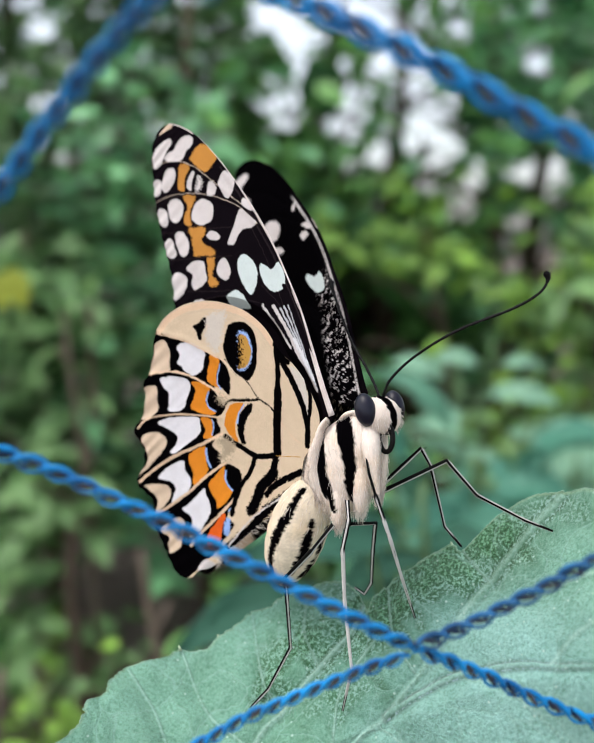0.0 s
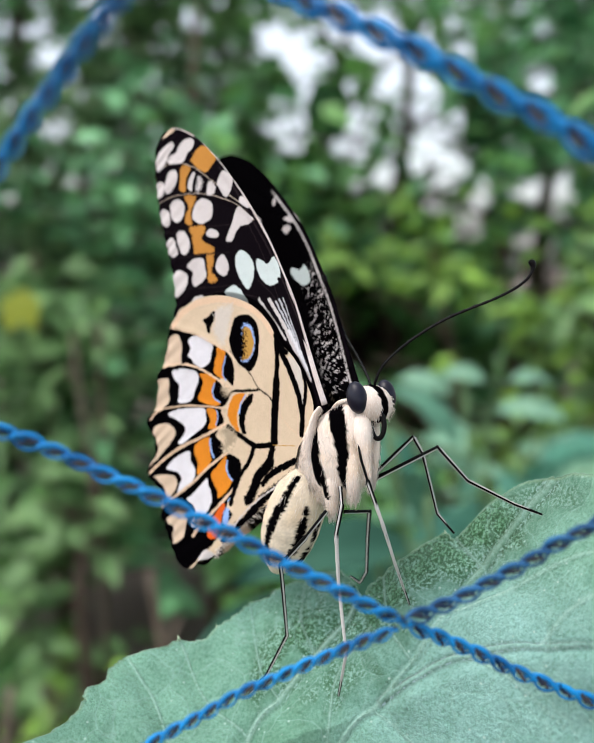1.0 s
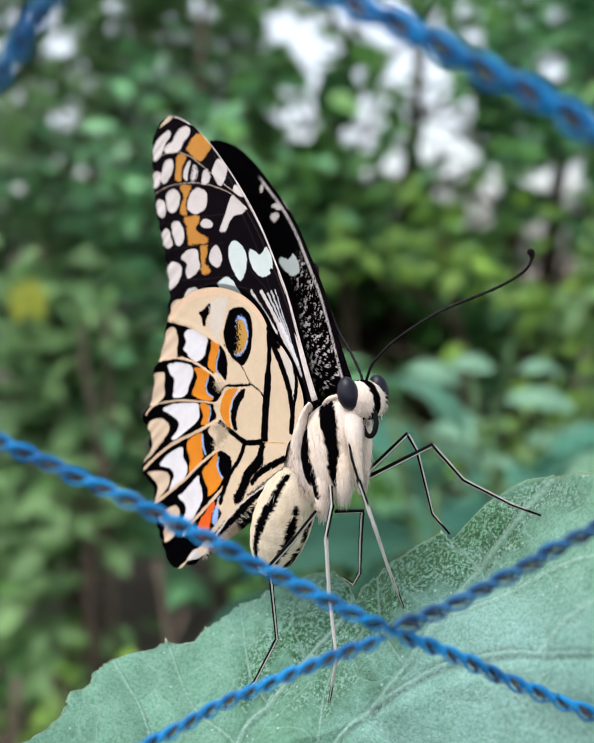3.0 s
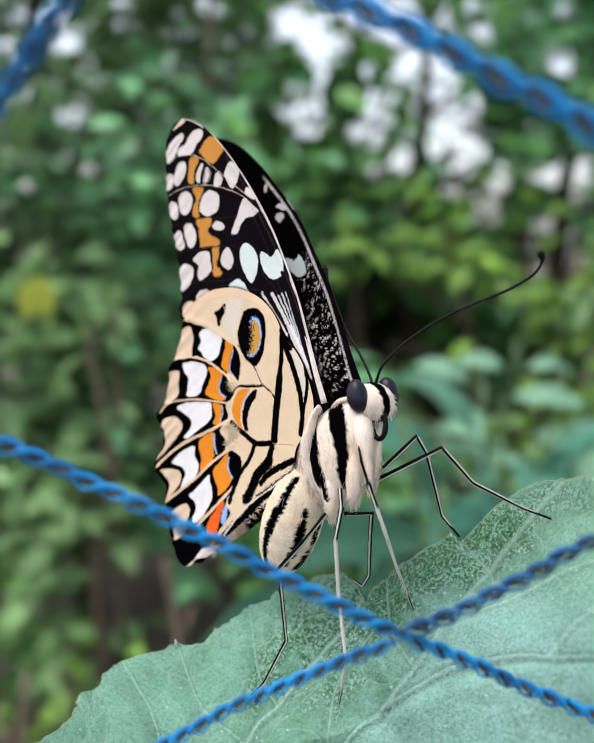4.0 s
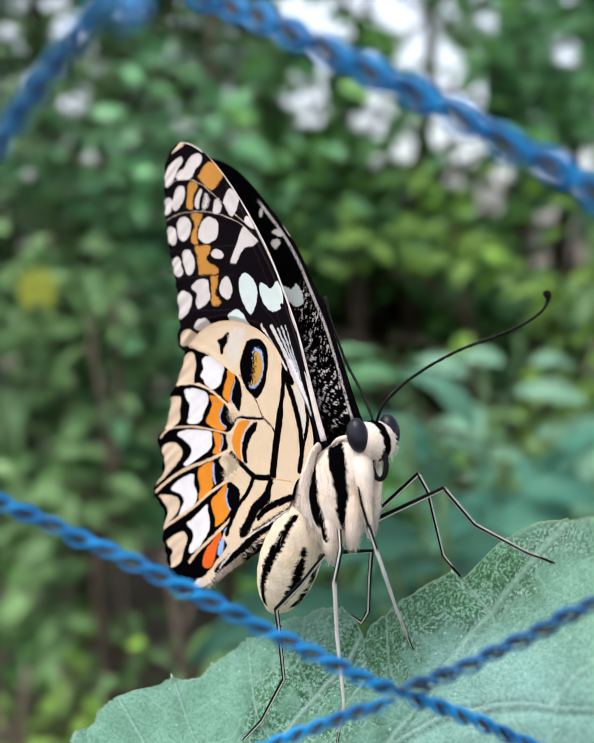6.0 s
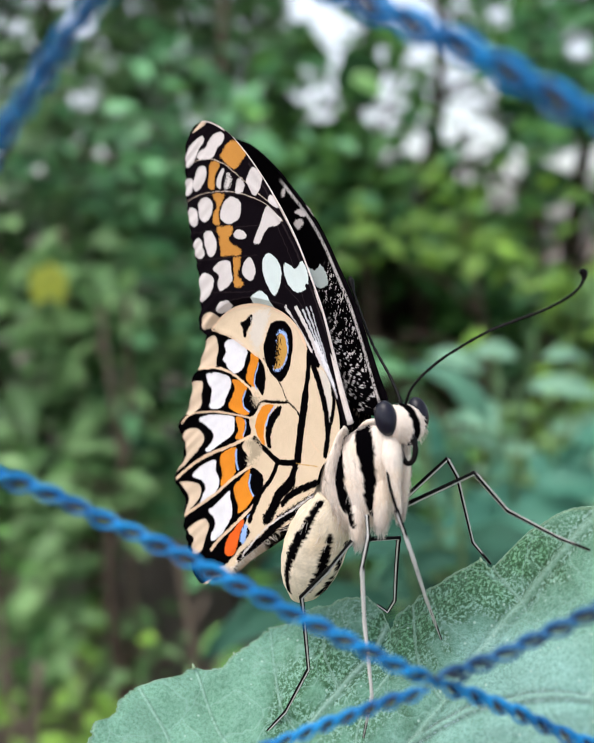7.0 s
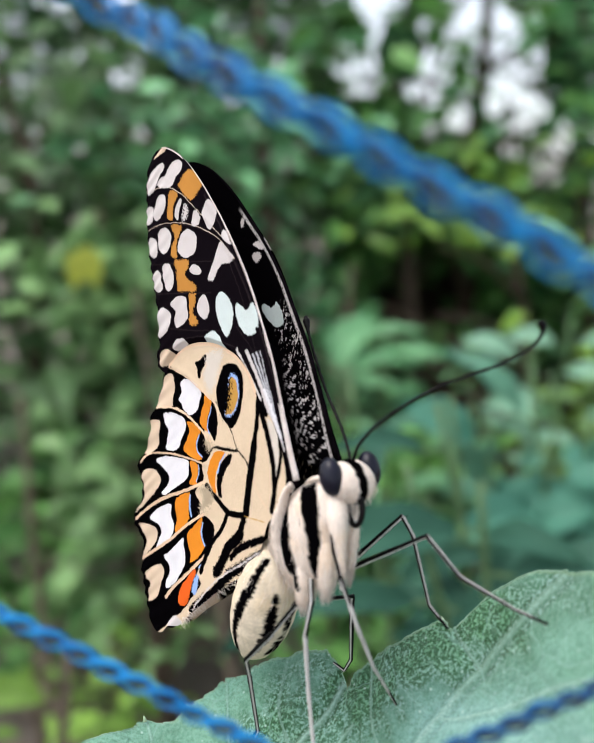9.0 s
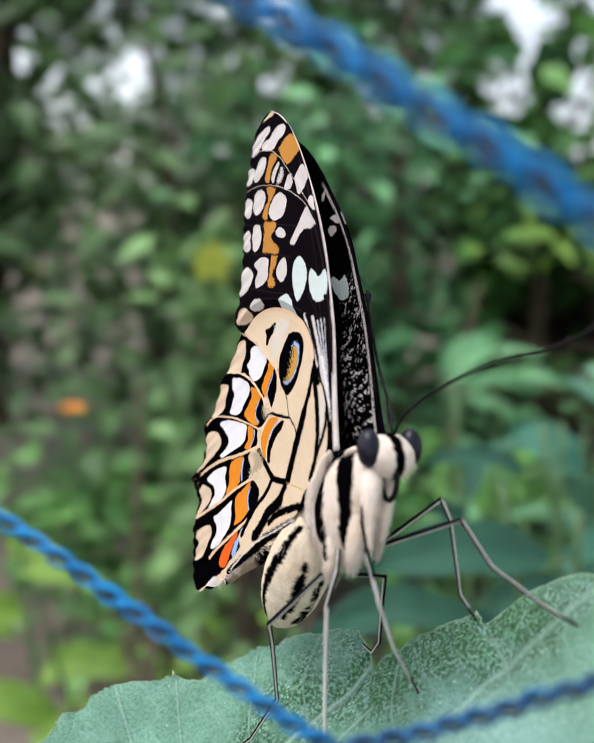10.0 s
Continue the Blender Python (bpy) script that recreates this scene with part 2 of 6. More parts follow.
def blade_material():
    """The big leaf: dull blue-green under a pale bloom, a net of fine veins; where the bloom is thin it is dark and finely speckled."""
    m, n, l, b = material("felted_leaf", 0.5, 0.0, 0.25)
    layer = n.new("ShaderNodeVertexColor")
    layer.layer_name = "pigment"
    co = n.new("ShaderNodeTexCoord").outputs["Object"]
    warp = node(n, "ShaderNodeTexNoise", Scale=170.0, Detail=3.0)
    l.new(co, warp.inputs["Vector"])
    moved = mixed(n, l, "LINEAR_LIGHT", 0.0025, co, warp.outputs["Color"])
    fuzz = node(n, "ShaderNodeTexNoise", Scale=2300.0, Detail=4.0, Roughness=0.75)
    patch = node(n, "ShaderNodeTexNoise", Scale=210.0, Detail=4.0, Roughness=0.7)
    speck = node(n, "ShaderNodeTexVoronoi", Scale=560.0)
    net_wide = node(n, "ShaderNodeTexVoronoi", Scale=115.0)
    fields = node(n, "ShaderNodeTexVoronoi", Scale=115.0)
    net_fine = node(n, "ShaderNodeTexVoronoi", Scale=430.0)
    net_wide.feature = net_fine.feature = "DISTANCE_TO_EDGE"
    for t in (fuzz, patch, speck):
        l.new(co, t.inputs["Vector"])
    for t in (net_wide, net_fine, fields):
        l.new(moved, t.inputs["Vector"])
    tint = ramp(n, l, fields.outputs["Color"], [(0.1, (0.86, 0.88, 0.86)), (0.9, (1.08, 1.07, 1.08))])
    base = mixed(n, l, "MULTIPLY", 1.0, layer.outputs[0], tint)
    dark = ramp(n, l, layer.outputs[0], [(0.17, (1, 1, 1)), (0.27, (0, 0, 0))])
    blotch = node(n, "ShaderNodeTexNoise", Scale=2500.0, Detail=5.0, Roughness=0.7)
    l.new(co, blotch.inputs["Vector"])
    speckled = ramp(n, l, blotch.outputs[0], [(0.42, (0.45, 0.58, 0.45)), (0.5, (1.0, 1.0, 1.0)), (0.57, (3.6, 2.4, 3.4))])
    smooth = ramp(n, l, fuzz.outputs[0], [(0.36, (0.68, 0.76, 0.7)), (0.5, (1.0, 1.0, 1.0)), (0.64, (1.22, 1.16, 1.2))])
    c = mixed(n, l, "MULTIPLY", 1.0, base, mixed(n, l, "MIX", dark, smooth, speckled))
    c = mixed(n, l, "MULTIPLY", 0.6, c, ramp(n, l, patch.outputs[0], [(0.35, (0.7, 0.76, 0.72)), (0.65, (1.14, 1.1, 1.14))]))
    c = mixed(n, l, "MIX", ramp(n, l, net_fine.outputs["Distance"], [(0.0, (0.14, 0.14, 0.14)), (0.05, (0, 0, 0))]), c, (0.27, 0.47, 0.39))
    c = mixed(n, l, "MIX", ramp(n, l, net_wide.outputs["Distance"], [(0.0, (0.42, 0.42, 0.42)), (0.018, (0, 0, 0))]), c, (0.30, 0.50, 0.42))
    c = mixed(n, l, "MIX", ramp(n, l, speck.outputs["Distance"], [(0.05, (0.7, 0.7, 0.7)), (0.12, (0, 0, 0))]), c, (0.50, 0.66, 0.59))
    l.new(c, b.inputs["Base Color"])
    b.inputs["Sheen Weight"].default_value = 0.08
    add = node(n, "ShaderNodeMath")
    swell = node(n, "ShaderNodeMath")
    swell.operation = "MULTIPLY"
    swell.inputs[1].default_value = 3.0
    l.new(net_wide.outputs["Distance"], swell.inputs[0])
    l.new(fuzz.outputs[0], add.inputs[0]), l.new(swell.outputs[0], add.inputs[1])
    bumped(n, l, b, add.outputs[0], 0.9, 0.0005)
    return m


blade_mat = blade_material()

# ---- ground ----
def ground():
    n, reach = 60, 60.0
    s = np.linspace(-1, 1, n)
    s = np.sign(s) * np.abs(s) ** 3 * reach
    x, y = np.meshgrid(s, s + 1.0, indexing="ij")
    z = 0.05 * (value_noise(x * 2.2 + 40, y * 2.2 + 40, 3) - 0.5) * np.exp(-(np.hypot(x, y) / 8) ** 2)
    v = np.stack([x, y, z], -1).reshape(-1, 3)
    i, k = np.meshgrid(np.arange(n - 1), np.arange(n - 1), indexing="ij")
    a = i * n + k
    part("ground", v, np.stack([a, a + n, a + n + 1, a + 1], -1).reshape(-1, 4), soil_mat)
    tagged(bpy.data.objects["ground"], "bare grey-brown soil under the hedge", "ground", kind="structure")


ground()

# ---- the butterfly: wings are drawn in millimetres, x along the hinge towards the head, z away from it ----
INK = {"k": (0.0016, 0.0013, 0.0018), "c": (0.686, 0.526, 0.385), "w": (0.658, 0.602, 0.583), "g": (0.66, 0.74, 0.72), "l": (0.79, 0.765, 0.79),
       "o": (0.74, 0.25, 0.025), "r": (0.80, 0.13, 0.02), "b": (0.32, 0.48, 0.85), "d": (0.55, 0.30, 0.07), "t": (0.74, 0.60, 0.48),
       "a": (0.761, 0.653, 0.498), "v": (0.80, 0.57, 0.39), "s": (0.52, 0.52, 0.55), "m": (0.006, 0.0042, 0.006), "n": (0.022, 0.016, 0.018), "u": (0.45, 0.36, 0.25), "y": (0.724, 0.564, 0.395), "e": (0.54, 0.245, 0.055), "z": (0.696, 0.620, 0.536), "f": (0.827, 0.714, 0.616)}
FORE_EDGE = [(3, 0.5), (4.6, 3.7), (7, 8.1), (9.3, 12.4), (11.2, 17), (12.9, 21.6), (14.2, 26.7), (15.1, 31.9), (15.6, 36.7), (15.6, 41), (14.9, 44.4), (13.9, 46.5), (12.2, 47.9), (10.3, 47.8), (7.8, 46), (4.4, 42), (1.9, 38.1), (-0, 34.6), (-1.9, 31.6), (-4.1, 29.2), (-6.4, 26.8), (-4, 18.6), (-0.9, 8.4), (0.9, 1.4)]
FORE_LINES = [
    ([(3.2, 0.5), (5.6, 5.1), (8.1, 10.4), (10.3, 15.8), (12.4, 21.8), (13.9, 27.9), (15, 34.6)], 0.22, "n"),
    ([(7.4, 45.7), (10.6, 42.3), (12.3, 38.5), (12.9, 33.8), (13.4, 29.3), (14, 26.8)], 0.07, "t"),
    ([(4.3, 41.6), (7.3, 39.1), (10.8, 34.3), (13, 28.8), (13.4, 24.5)], 0.06, "t"),
]
FORE_VEINS = [
    ([(12.4, 30.8), (9.6, 35.8), (4.2, 42.1)], 0.10, "n"),
    ([(10.5, 27.6), (6.3, 32.6), (1.6, 37.8)], 0.10, "n"),
    ([(7.5, 25.4), (4.2, 29.2), (-0.3, 34.2)], 0.10, "n"),
    ([(5.5, 21), (1.6, 25.3), (-2.7, 30.6)], 0.10, "n"),
    ([(6.1, 17.4), (3.5, 22.1), (-0.6, 25.8), (-5.4, 27.7)], 0.10, "n"),
    ([(8.1, 14.8), (10.9, 20.9), (12.8, 26.3)], 0.10, "n"),
    ([(6.4, 8.8), (7.7, 14.4), (7.8, 19.1)], 0.10, "n"),
]
HIND_EDGE = [(-1.5, -0.1), (1.6, 1.2), (3.6, 4.3), (4.6, 7.3), (4.8, 10.5), (5.7, 13.7), (5.6, 17.1), (4.5, 20.2), (2.9, 22.7), (0.45, 25), (-2.5, 26.4), (-5.1, 26.7), (-6.8, 26.2), (-8.7, 25.1), (-10.9, 24.3), (-12.4, 24.3), (-14.2, 22.8), (-16.5, 21.9), (-18.8, 22), (-19.6, 21.1), (-20.2, 19.1), (-22.2, 17.9), (-25.1, 17.6), (-25.4, 16.1), (-25.3, 14.2), (-26.7, 12.6), (-28, 11.7), (-28.8, 10.1), (-29.8, 8.1), (-30.6, 6.2), (-30.9, 4.5), (-29.5, 2.9), (-27.7, 2.6), (-26.4, 1.7), (-24.9, 1.2), (-22.6, 1), (-19, 0.2), (-14.4, -0.7), (-10.1, -1.9), (-6.8, -1.6), (-3.8, -0.2)]
HIND_OUTER_ZONE = [(-5.84, 28.02), (-4.6, 24.53), (-3.28, 22.28), (-2.25, 18.35), (-1.76, 16.57), (-2.39, 14.44), (-4.64, 12.87), (-4.74, 14.5), (-5.55, 15.13), (-6.34, 12.95), (-7.38, 12.29), (-8.56, 12.55), (-9.52, 11.05), (-11.94, 11.05), (-12.02, 9.18), (-12.94, 8.64), (-12.1, 7.35), (-12.01, 5.37), (-15.52, 4.02), (-18.1, 3.61), (-18.08, 2.23), (-21.72, 2.23), (-24.57, 2.38), (-32.95, 4.22), (-36.04, 9.55), (-26.36, 19.09), (-19.55, 24.08), (-12.94, 26.35), (-9, 26.92)]
HIND_VEINS = [
    ([(-5.1, 26.3), (-3.1, 22.1), (-2.4, 19.1), (-2.2, 14.7)], 0.25, "v"),
    ([(-10.5, 23.8), (-7.7, 20.3), (-6.2, 16.4), (-5.9, 12.9)], 0.25, "v"),
    ([(-18.2, 22), (-14.4, 20), (-10.6, 16.1), (-7.9, 12.2)], 0.25, "v"),
    ([(-24.3, 17.5), (-19.2, 15.9), (-14.4, 13.7), (-10.1, 10.4)], 0.31, "v"),
    ([(-27, 12.3), (-21.5, 10.9), (-16.2, 9.3), (-11.7, 8)], 0.31, "v"),
    ([(-29.8, 6.7), (-23.4, 6.2), (-18.3, 5.3), (-13.6, 4.8)], 0.31, "v"),
    ([(-27.5, 2.3), (-22.8, 2.8), (-17.9, 2.6)], 0.31, "v"),
]


class Scales:
    """The pigment of one wing side, laid on coat by coat."""

    def __init__(self, flat, ink, seed):
        x, z = flat.T
        self.seed = seed
        self.x = x + 0.10 * (value_noise(x * 1.6 + 50, z * 1.6 + 50, seed) - 0.5) + 0.10 * (value_noise(x * 6 + 90, z * 6 + 90, seed + 1) - 0.5)
        self.z = z + 0.10 * (value_noise(x * 1.6 + 20, z * 1.6 + 70, seed + 2) - 0.5) + 0.10 * (value_noise(x * 6 + 30, z * 6 + 10, seed + 3) - 0.5)
        self.grain = value_noise(x * 9 + 100, z * 9 + 100, seed + 4)
        self.rgb = np.tile(np.array(INK[ink]), (len(x), 1))

    def lay(self, cover, ink):
        self.rgb += cover[:, None] * (np.array(INK[ink]) - self.rgb)

    def blot(self, ink, points, dust=0.0, inset=0.0):
        """A patch with a soft, slightly dusted edge."""
        ring = ring_closed(points, 4)
        low, high = ring.min(axis=0) - 0.8, ring.max(axis=0) + 0.8
        near = np.where((self.x > low[0]) & (self.x < high[0]) & (self.z > low[1]) & (self.z < high[1]))[0]
        x, z = self.x[near], self.z[near]
        off = to_line(x, z, ring) * np.where(within_ring(x, z, ring), -1, 1) + inset + (dust + 0.06) * (self.grain[near] - 0.5)
        cover = np.zeros(len(self.x))
        cover[near] = np.clip(0.5 - off / 0.085, 0, 1)
        self.lay(cover, ink)

    def stroke(self, ink, points, width, dust=0.0):
        off = to_line(self.x, self.z, curve_through(points, 6)) - width / 2 + dust * (self.grain - 0.5)
        self.lay(np.clip(0.5 - off / 0.085, 0, 1), ink)

    def lines(self, rows, dust=0.0):
        for points, width, colour in rows:
            self.stroke(colour, points, width, dust)


def fore_underside(flat):
    s = Scales(flat, "m", 11)
    s.lines(FORE_VEINS, 0.05)
    s.lines(FORE_LINES, 0.05)
    s.blot("c", [(11.43, 47.5), (13.27, 47.02), (14.17, 46.07), (13.63, 45.96), (12.47, 46.65)], 0)
    s.blot("w", [(8.27, 46.19), (9.52, 46.73), (11.39, 46.02), (12.4, 45.08), (11.97, 44.33), (10.68, 44.48), (9.29, 44.21), (8.33, 44.29), (7.51, 45.01)], 0)
    s.blot("w", [(9.76, 44.17), (10.71, 44.09), (11.61, 43.48), (13.34, 43.38), (14.59, 42.6), (14.97, 41.39), (14.21, 40.88), (12.93, 41.21), (11.79, 41.06), (10.84, 41.74), (9.88, 43.27)], 0)
    s.blot("e", [(12.57, 39.83), (13.63, 40.07), (14.9, 39.75), (15.71, 38.63), (15.82, 36.85), (15.37, 35.89), (13.8, 36.01), (12.96, 36.33), (12.6, 37.91), (12.55, 39.02)], 0.3)
    s.blot("w", [(5.25, 43.4), (6.27, 43.8), (6.93, 43.08), (6.52, 42.16), (5.69, 41.69), (4.7, 42.26)], 0)
    s.blot("w", [(6.66, 42.3), (7.9, 42.84), (9.09, 42.67), (9.8, 41.71), (9.28, 40.71), (8.06, 40.5), (6.81, 40.68), (6.17, 41.31)], 0)
    s.blot("e", [(8.24, 39.2), (9.4, 40.17), (10.83, 40.92), (11.87, 39.54), (11.48, 39), (10.13, 39.03), (8.75, 38.09)], 0.2)
    s.blot("w", [(9.34, 37.86), (10.31, 38.41), (11.65, 38.38), (11.76, 37.86), (10.45, 37.52), (9.55, 36.88)], 0)
    s.blot("w", [(10.08, 36.07), (11.8, 37.12), (11.9, 36.29), (11.04, 35.61), (10.27, 35.78)], 0.8)
    s.blot("w", [(10.93, 34.12), (12.11, 34.97), (12.71, 34.57), (12.63, 33.52), (11.79, 33.15), (11.17, 33.44)], 0.1)
    s.blot("w", [(13.23, 33.58), (14.3, 33.89), (15.13, 33.59), (15.24, 32.1), (14.64, 31.09), (12.96, 30.75), (12.51, 31.41), (12.78, 32.63)], 0)
    s.blot("w", [(13.66, 28.43), (14.34, 28.67), (14.49, 27.63), (14.28, 26.26), (13.87, 26.55), (13.65, 27.51)], 0)
    s.blot("w", [(3.04, 40.11), (4.09, 40.29), (4.54, 39.29), (4.02, 38.03), (2.88, 37.66), (2.56, 38.79)], 0)
    s.blot("w", [(5.22, 39.3), (6.24, 39.29), (7.16, 38.31), (7.13, 37.15), (5.98, 36.18), (4.55, 36.4), (4.16, 37.5), (4.5, 38.33)], 0)
    s.blot("e", [(7.94, 37.62), (8.64, 37.18), (9.48, 35.78), (8.5, 35.46), (7.44, 35.37), (6.5, 34.45), (6.03, 33.83), (5.38, 34.95), (6.21, 35.84), (7.39, 36.11)], 0.25)
    s.blot("w", [(6.77, 34.39), (8.03, 35.16), (9.24, 35.01), (10.05, 34.26), (10.51, 32.8), (9.9, 31.76), (8.64, 31.36), (7.24, 32.28), (6.79, 33.39)], 0)
    s.blot("w", [(8.39, 27.04), (9.88, 27.4), (11.3, 27.84), (12.62, 28.28), (13.16, 27.74), (13.33, 25.82), (13.31, 24.63), (12.25, 25.12), (11.38, 26.01), (10.22, 26.3), (8.94, 25.98), (8.43, 26.5)], 0.15)
    s.blot("w", [(0.98, 36.05), (1.74, 36.3), (2.34, 35.72), (2.04, 34.6), (1.29, 33.37), (0.3, 33.89), (0.23, 34.81)], 0)
    s.blot("w", [(2.96, 35.25), (3.85, 35.31), (4.36, 34.59), (4.32, 33.35), (3.75, 32.23), (2.7, 31.77), (1.85, 32.3), (2.08, 33.57)], 0)
    s.blot("e", [(5.3, 33.9), (5.91, 33.55), (7.35, 31.62), (6.56, 30.85), (5.97, 31.04), (5.77, 30.07), (6.2, 28.23), (5.52, 27.94), (4.33, 29.44), (3.35, 30.58), (4.18, 31.63), (4.82, 32.65)], 0.3)
    s.blot("w", [(6.78, 30.53), (7.51, 30.63), (8.08, 29.83), (8.16, 28.72), (7.66, 28.68), (6.88, 29.64)], 0)
    s.blot("w", [(-2.01, 31.78), (-0.76, 32.02), (0, 31.13), (0.25, 29.76), (-0.76, 28.93), (-2.21, 28.96), (-3.53, 29.72)], 0)
    s.blot("w", [(1.13, 30.63), (2.24, 30.52), (3.35, 29.65), (3.82, 28.71), (3.29, 27.89), (2.34, 26.73), (0.7, 27.05), (-0.06, 27.72), (0.37, 28.69), (1.21, 29.12)], 0)
    s.blot("e", [(4.41, 28.52), (5.13, 28.16), (5.47, 27.52), (4.47, 26.92), (3.53, 26.37), (3.4, 24.75), (2.59, 25.08), (2.11, 26.13), (3.1, 26.94)], 0.3)
    s.blot("w", [(4.34, 26.19), (5.58, 26.65), (6.5, 26.3), (6.4, 25.24), (5.84, 24.2), (4.66, 23.99), (4.15, 24.96)], 0)
    s.blot("g", [(6.95, 23.62), (8.18, 24.32), (9.04, 23.74), (9.28, 22.24), (8.69, 20.71), (7.26, 19.73), (5.84, 19.59), (5.85, 20.99), (6.27, 22.46)], 0.05)
    s.blot("g", [(9.12, 20.71), (9.85, 20.88), (10.15, 20.02), (10.14, 19.35), (10.82, 19.01), (11.6, 18.98), (11.53, 18.06), (10.83, 16.74), (9.62, 16.22), (8.41, 17.01), (8.22, 18.49), (8.48, 19.55)], 0.05)
    s.blot("g", [(2.91, 22.58), (4.21, 22.24), (4.84, 21.43), (4.84, 20.01), (4.01, 19.07), (2.02, 21.57)], 0)
    s.blot("w", [(-2.08, 26.69), (-1.02, 26.55), (-0.02, 25.58), (-0.14, 24.85), (-1.29, 25.11), (-2.44, 25.95)], 0)
    s.blot("c", [(-5.43, 27.85), (-4.52, 27.93), (-3.43, 27.36), (-3.06, 26.13), (-3.91, 25.7), (-5.87, 26.6)], 0)
    # pale streaks that run together towards the root, and a black line between them and the rib
    for off, wide, ink in ((0.0, 0.34, "s"), (0.55, 0.28, "s"), (1.05, 0.24, "s"), (1.5, 0.16, "s")):
        s.stroke(ink, [(6.95 + off * 1.1, 15.2 - off * 0.6), (6.35 + off * 0.8, 12.4 - off * 0.3), (5.5 + off * 0.55, 9.3), (4.5 + off * 0.3, 6.6), (3.6 + off * 0.12, 4.2)], wide, 0.12)
    s.stroke("w", [(5.98, 17.26), (5.47, 13.56), (4.92, 10.44)], 0.36, 0.2)
    s.stroke("w", [(6.98, 15.87), (6.55, 13.55), (5.75, 10.72), (4.44, 6.95), (3.56, 4.24)], 0.5, 0.2)
    s.stroke("l", [(6.1, 10.6), (5.3, 8.0), (4.2, 5.4)], 0.5, 0.3)
    s.stroke("m", [(10.0, 16.4), (7.9, 10.9), (6.2, 7.2), (4.0, 3.5), (2.0, 0.8)], 0.46, 0.12)
    return s.rgb


def fore_upperside(flat):
    s = Scales(flat, "k", 23)
    x, z = flat.T
    # fine pale cross-streaks in the cell, a few white marks, a thin pale line along the front edge
    slant = value_noise(x * 1.7 + z * 1.2 + 60, z * 4.6 - x * 1.6 + 60, 5) * 0.6 + s.grain * 0.4
    rim = to_line(x, z, curve_through(FORE_EDGE[:12], 4))
    cell = np.clip((rim - 0.9) * 3, 0, 1) * np.clip((4.6 - rim) * 1.5, 0, 1) * np.clip((20.0 - z) * 0.8, 0, 1)
    s.lay(np.clip((slant - 0.668) * 26, 0, 1) * cell, "w")
    s.blot("w", [(7.93, 46.73), (9.19, 47.27), (11.07, 46.55), (12.08, 45.6), (11.66, 44.85), (10.36, 45.01), (8.96, 44.73), (8, 44.81), (7.17, 45.55)], 0.25)
    s.blot("w", [(4.9, 43.92), (5.93, 44.33), (6.59, 43.6), (6.18, 42.68), (5.34, 42.2), (4.36, 42.78)], 0.25)
    s.blot("w", [(6.32, 42.82), (7.56, 43.36), (8.76, 43.19), (9.47, 42.21), (8.95, 41.21), (7.73, 41.01), (6.47, 41.19), (5.83, 41.82)], 0.25)
    s.blot("w", [(2.69, 40.62), (3.74, 40.8), (4.19, 39.79), (3.67, 38.53), (2.53, 38.16), (2.21, 39.29)], 0.25)
    s.blot("w", [(4.88, 39.8), (5.9, 39.79), (6.83, 38.8), (6.81, 37.63), (5.65, 36.66), (4.21, 36.89), (3.81, 37.99), (4.16, 38.83)], 0.25)
    s.blot("w", [(6.44, 34.86), (7.71, 35.63), (8.93, 35.48), (9.74, 34.72), (10.2, 33.26), (9.6, 32.21), (8.33, 31.81), (6.92, 32.74), (6.46, 33.86)], 0.25)
    s.blot("w", [(0.62, 36.54), (1.39, 36.79), (1.99, 36.21), (1.69, 35.08), (0.52, 34.43), (-0.49, 34.95), (-0.56, 35.89)], 0.25)
    s.blot("w", [(2.61, 35.74), (3.51, 35.79), (4.02, 35.07), (3.98, 33.82), (3.41, 32.7), (1.95, 32.8), (1.09, 33.34), (1.31, 34.63)], 0.25)
    s.blot("w", [(6.46, 30.98), (7.19, 31.09), (7.76, 30.28), (7.85, 29.16), (7.35, 29.12), (6.56, 30.09)], 0.25)
    s.blot("w", [(-2.82, 32.83), (-1.55, 33.06), (-0.78, 32.17), (-0.53, 30.78), (-1.55, 29.94), (-3.01, 29.98), (-4.34, 30.74)], 0.25)
    s.blot("w", [(0.37, 31.65), (1.48, 31.54), (2.61, 30.65), (3.08, 29.7), (2.55, 28.87), (1.59, 27.7), (-0.06, 28.03), (-0.83, 28.71), (-0.4, 29.69), (0.45, 30.12)], 0.25)
    s.blot("w", [(3.62, 27.15), (4.87, 27.6), (5.81, 27.24), (5.7, 26.18), (5.15, 25.12), (3.95, 24.92), (3.43, 25.9)], 0.25)
    s.blot("w", [(2.19, 23.49), (3.5, 23.15), (4.14, 22.33), (4.14, 20.89), (3.32, 19.95), (1.29, 22.48)], 0.25)
    s.blot("g", [(7.5, 21.9), (8.1, 22.2), (8.5, 21.3), (8.7, 20.6), (9.2, 20.45), (9.8, 20.4), (9.7, 19.5), (9.2, 18.2), (8.5, 17.6), (7.5, 18.4), (7.2, 20.2)], 0.1)
    s.blot("w", [(12.59, 28.6), (13.31, 28.08), (13.32, 26.89), (12.86, 26.92), (12.63, 27.9)], 0.1)
    s.blot("w", [(14.16, 27.57), (14.41, 26.99), (14.02, 25.43), (13.6, 25.73), (13.78, 26.85)], 0.2)
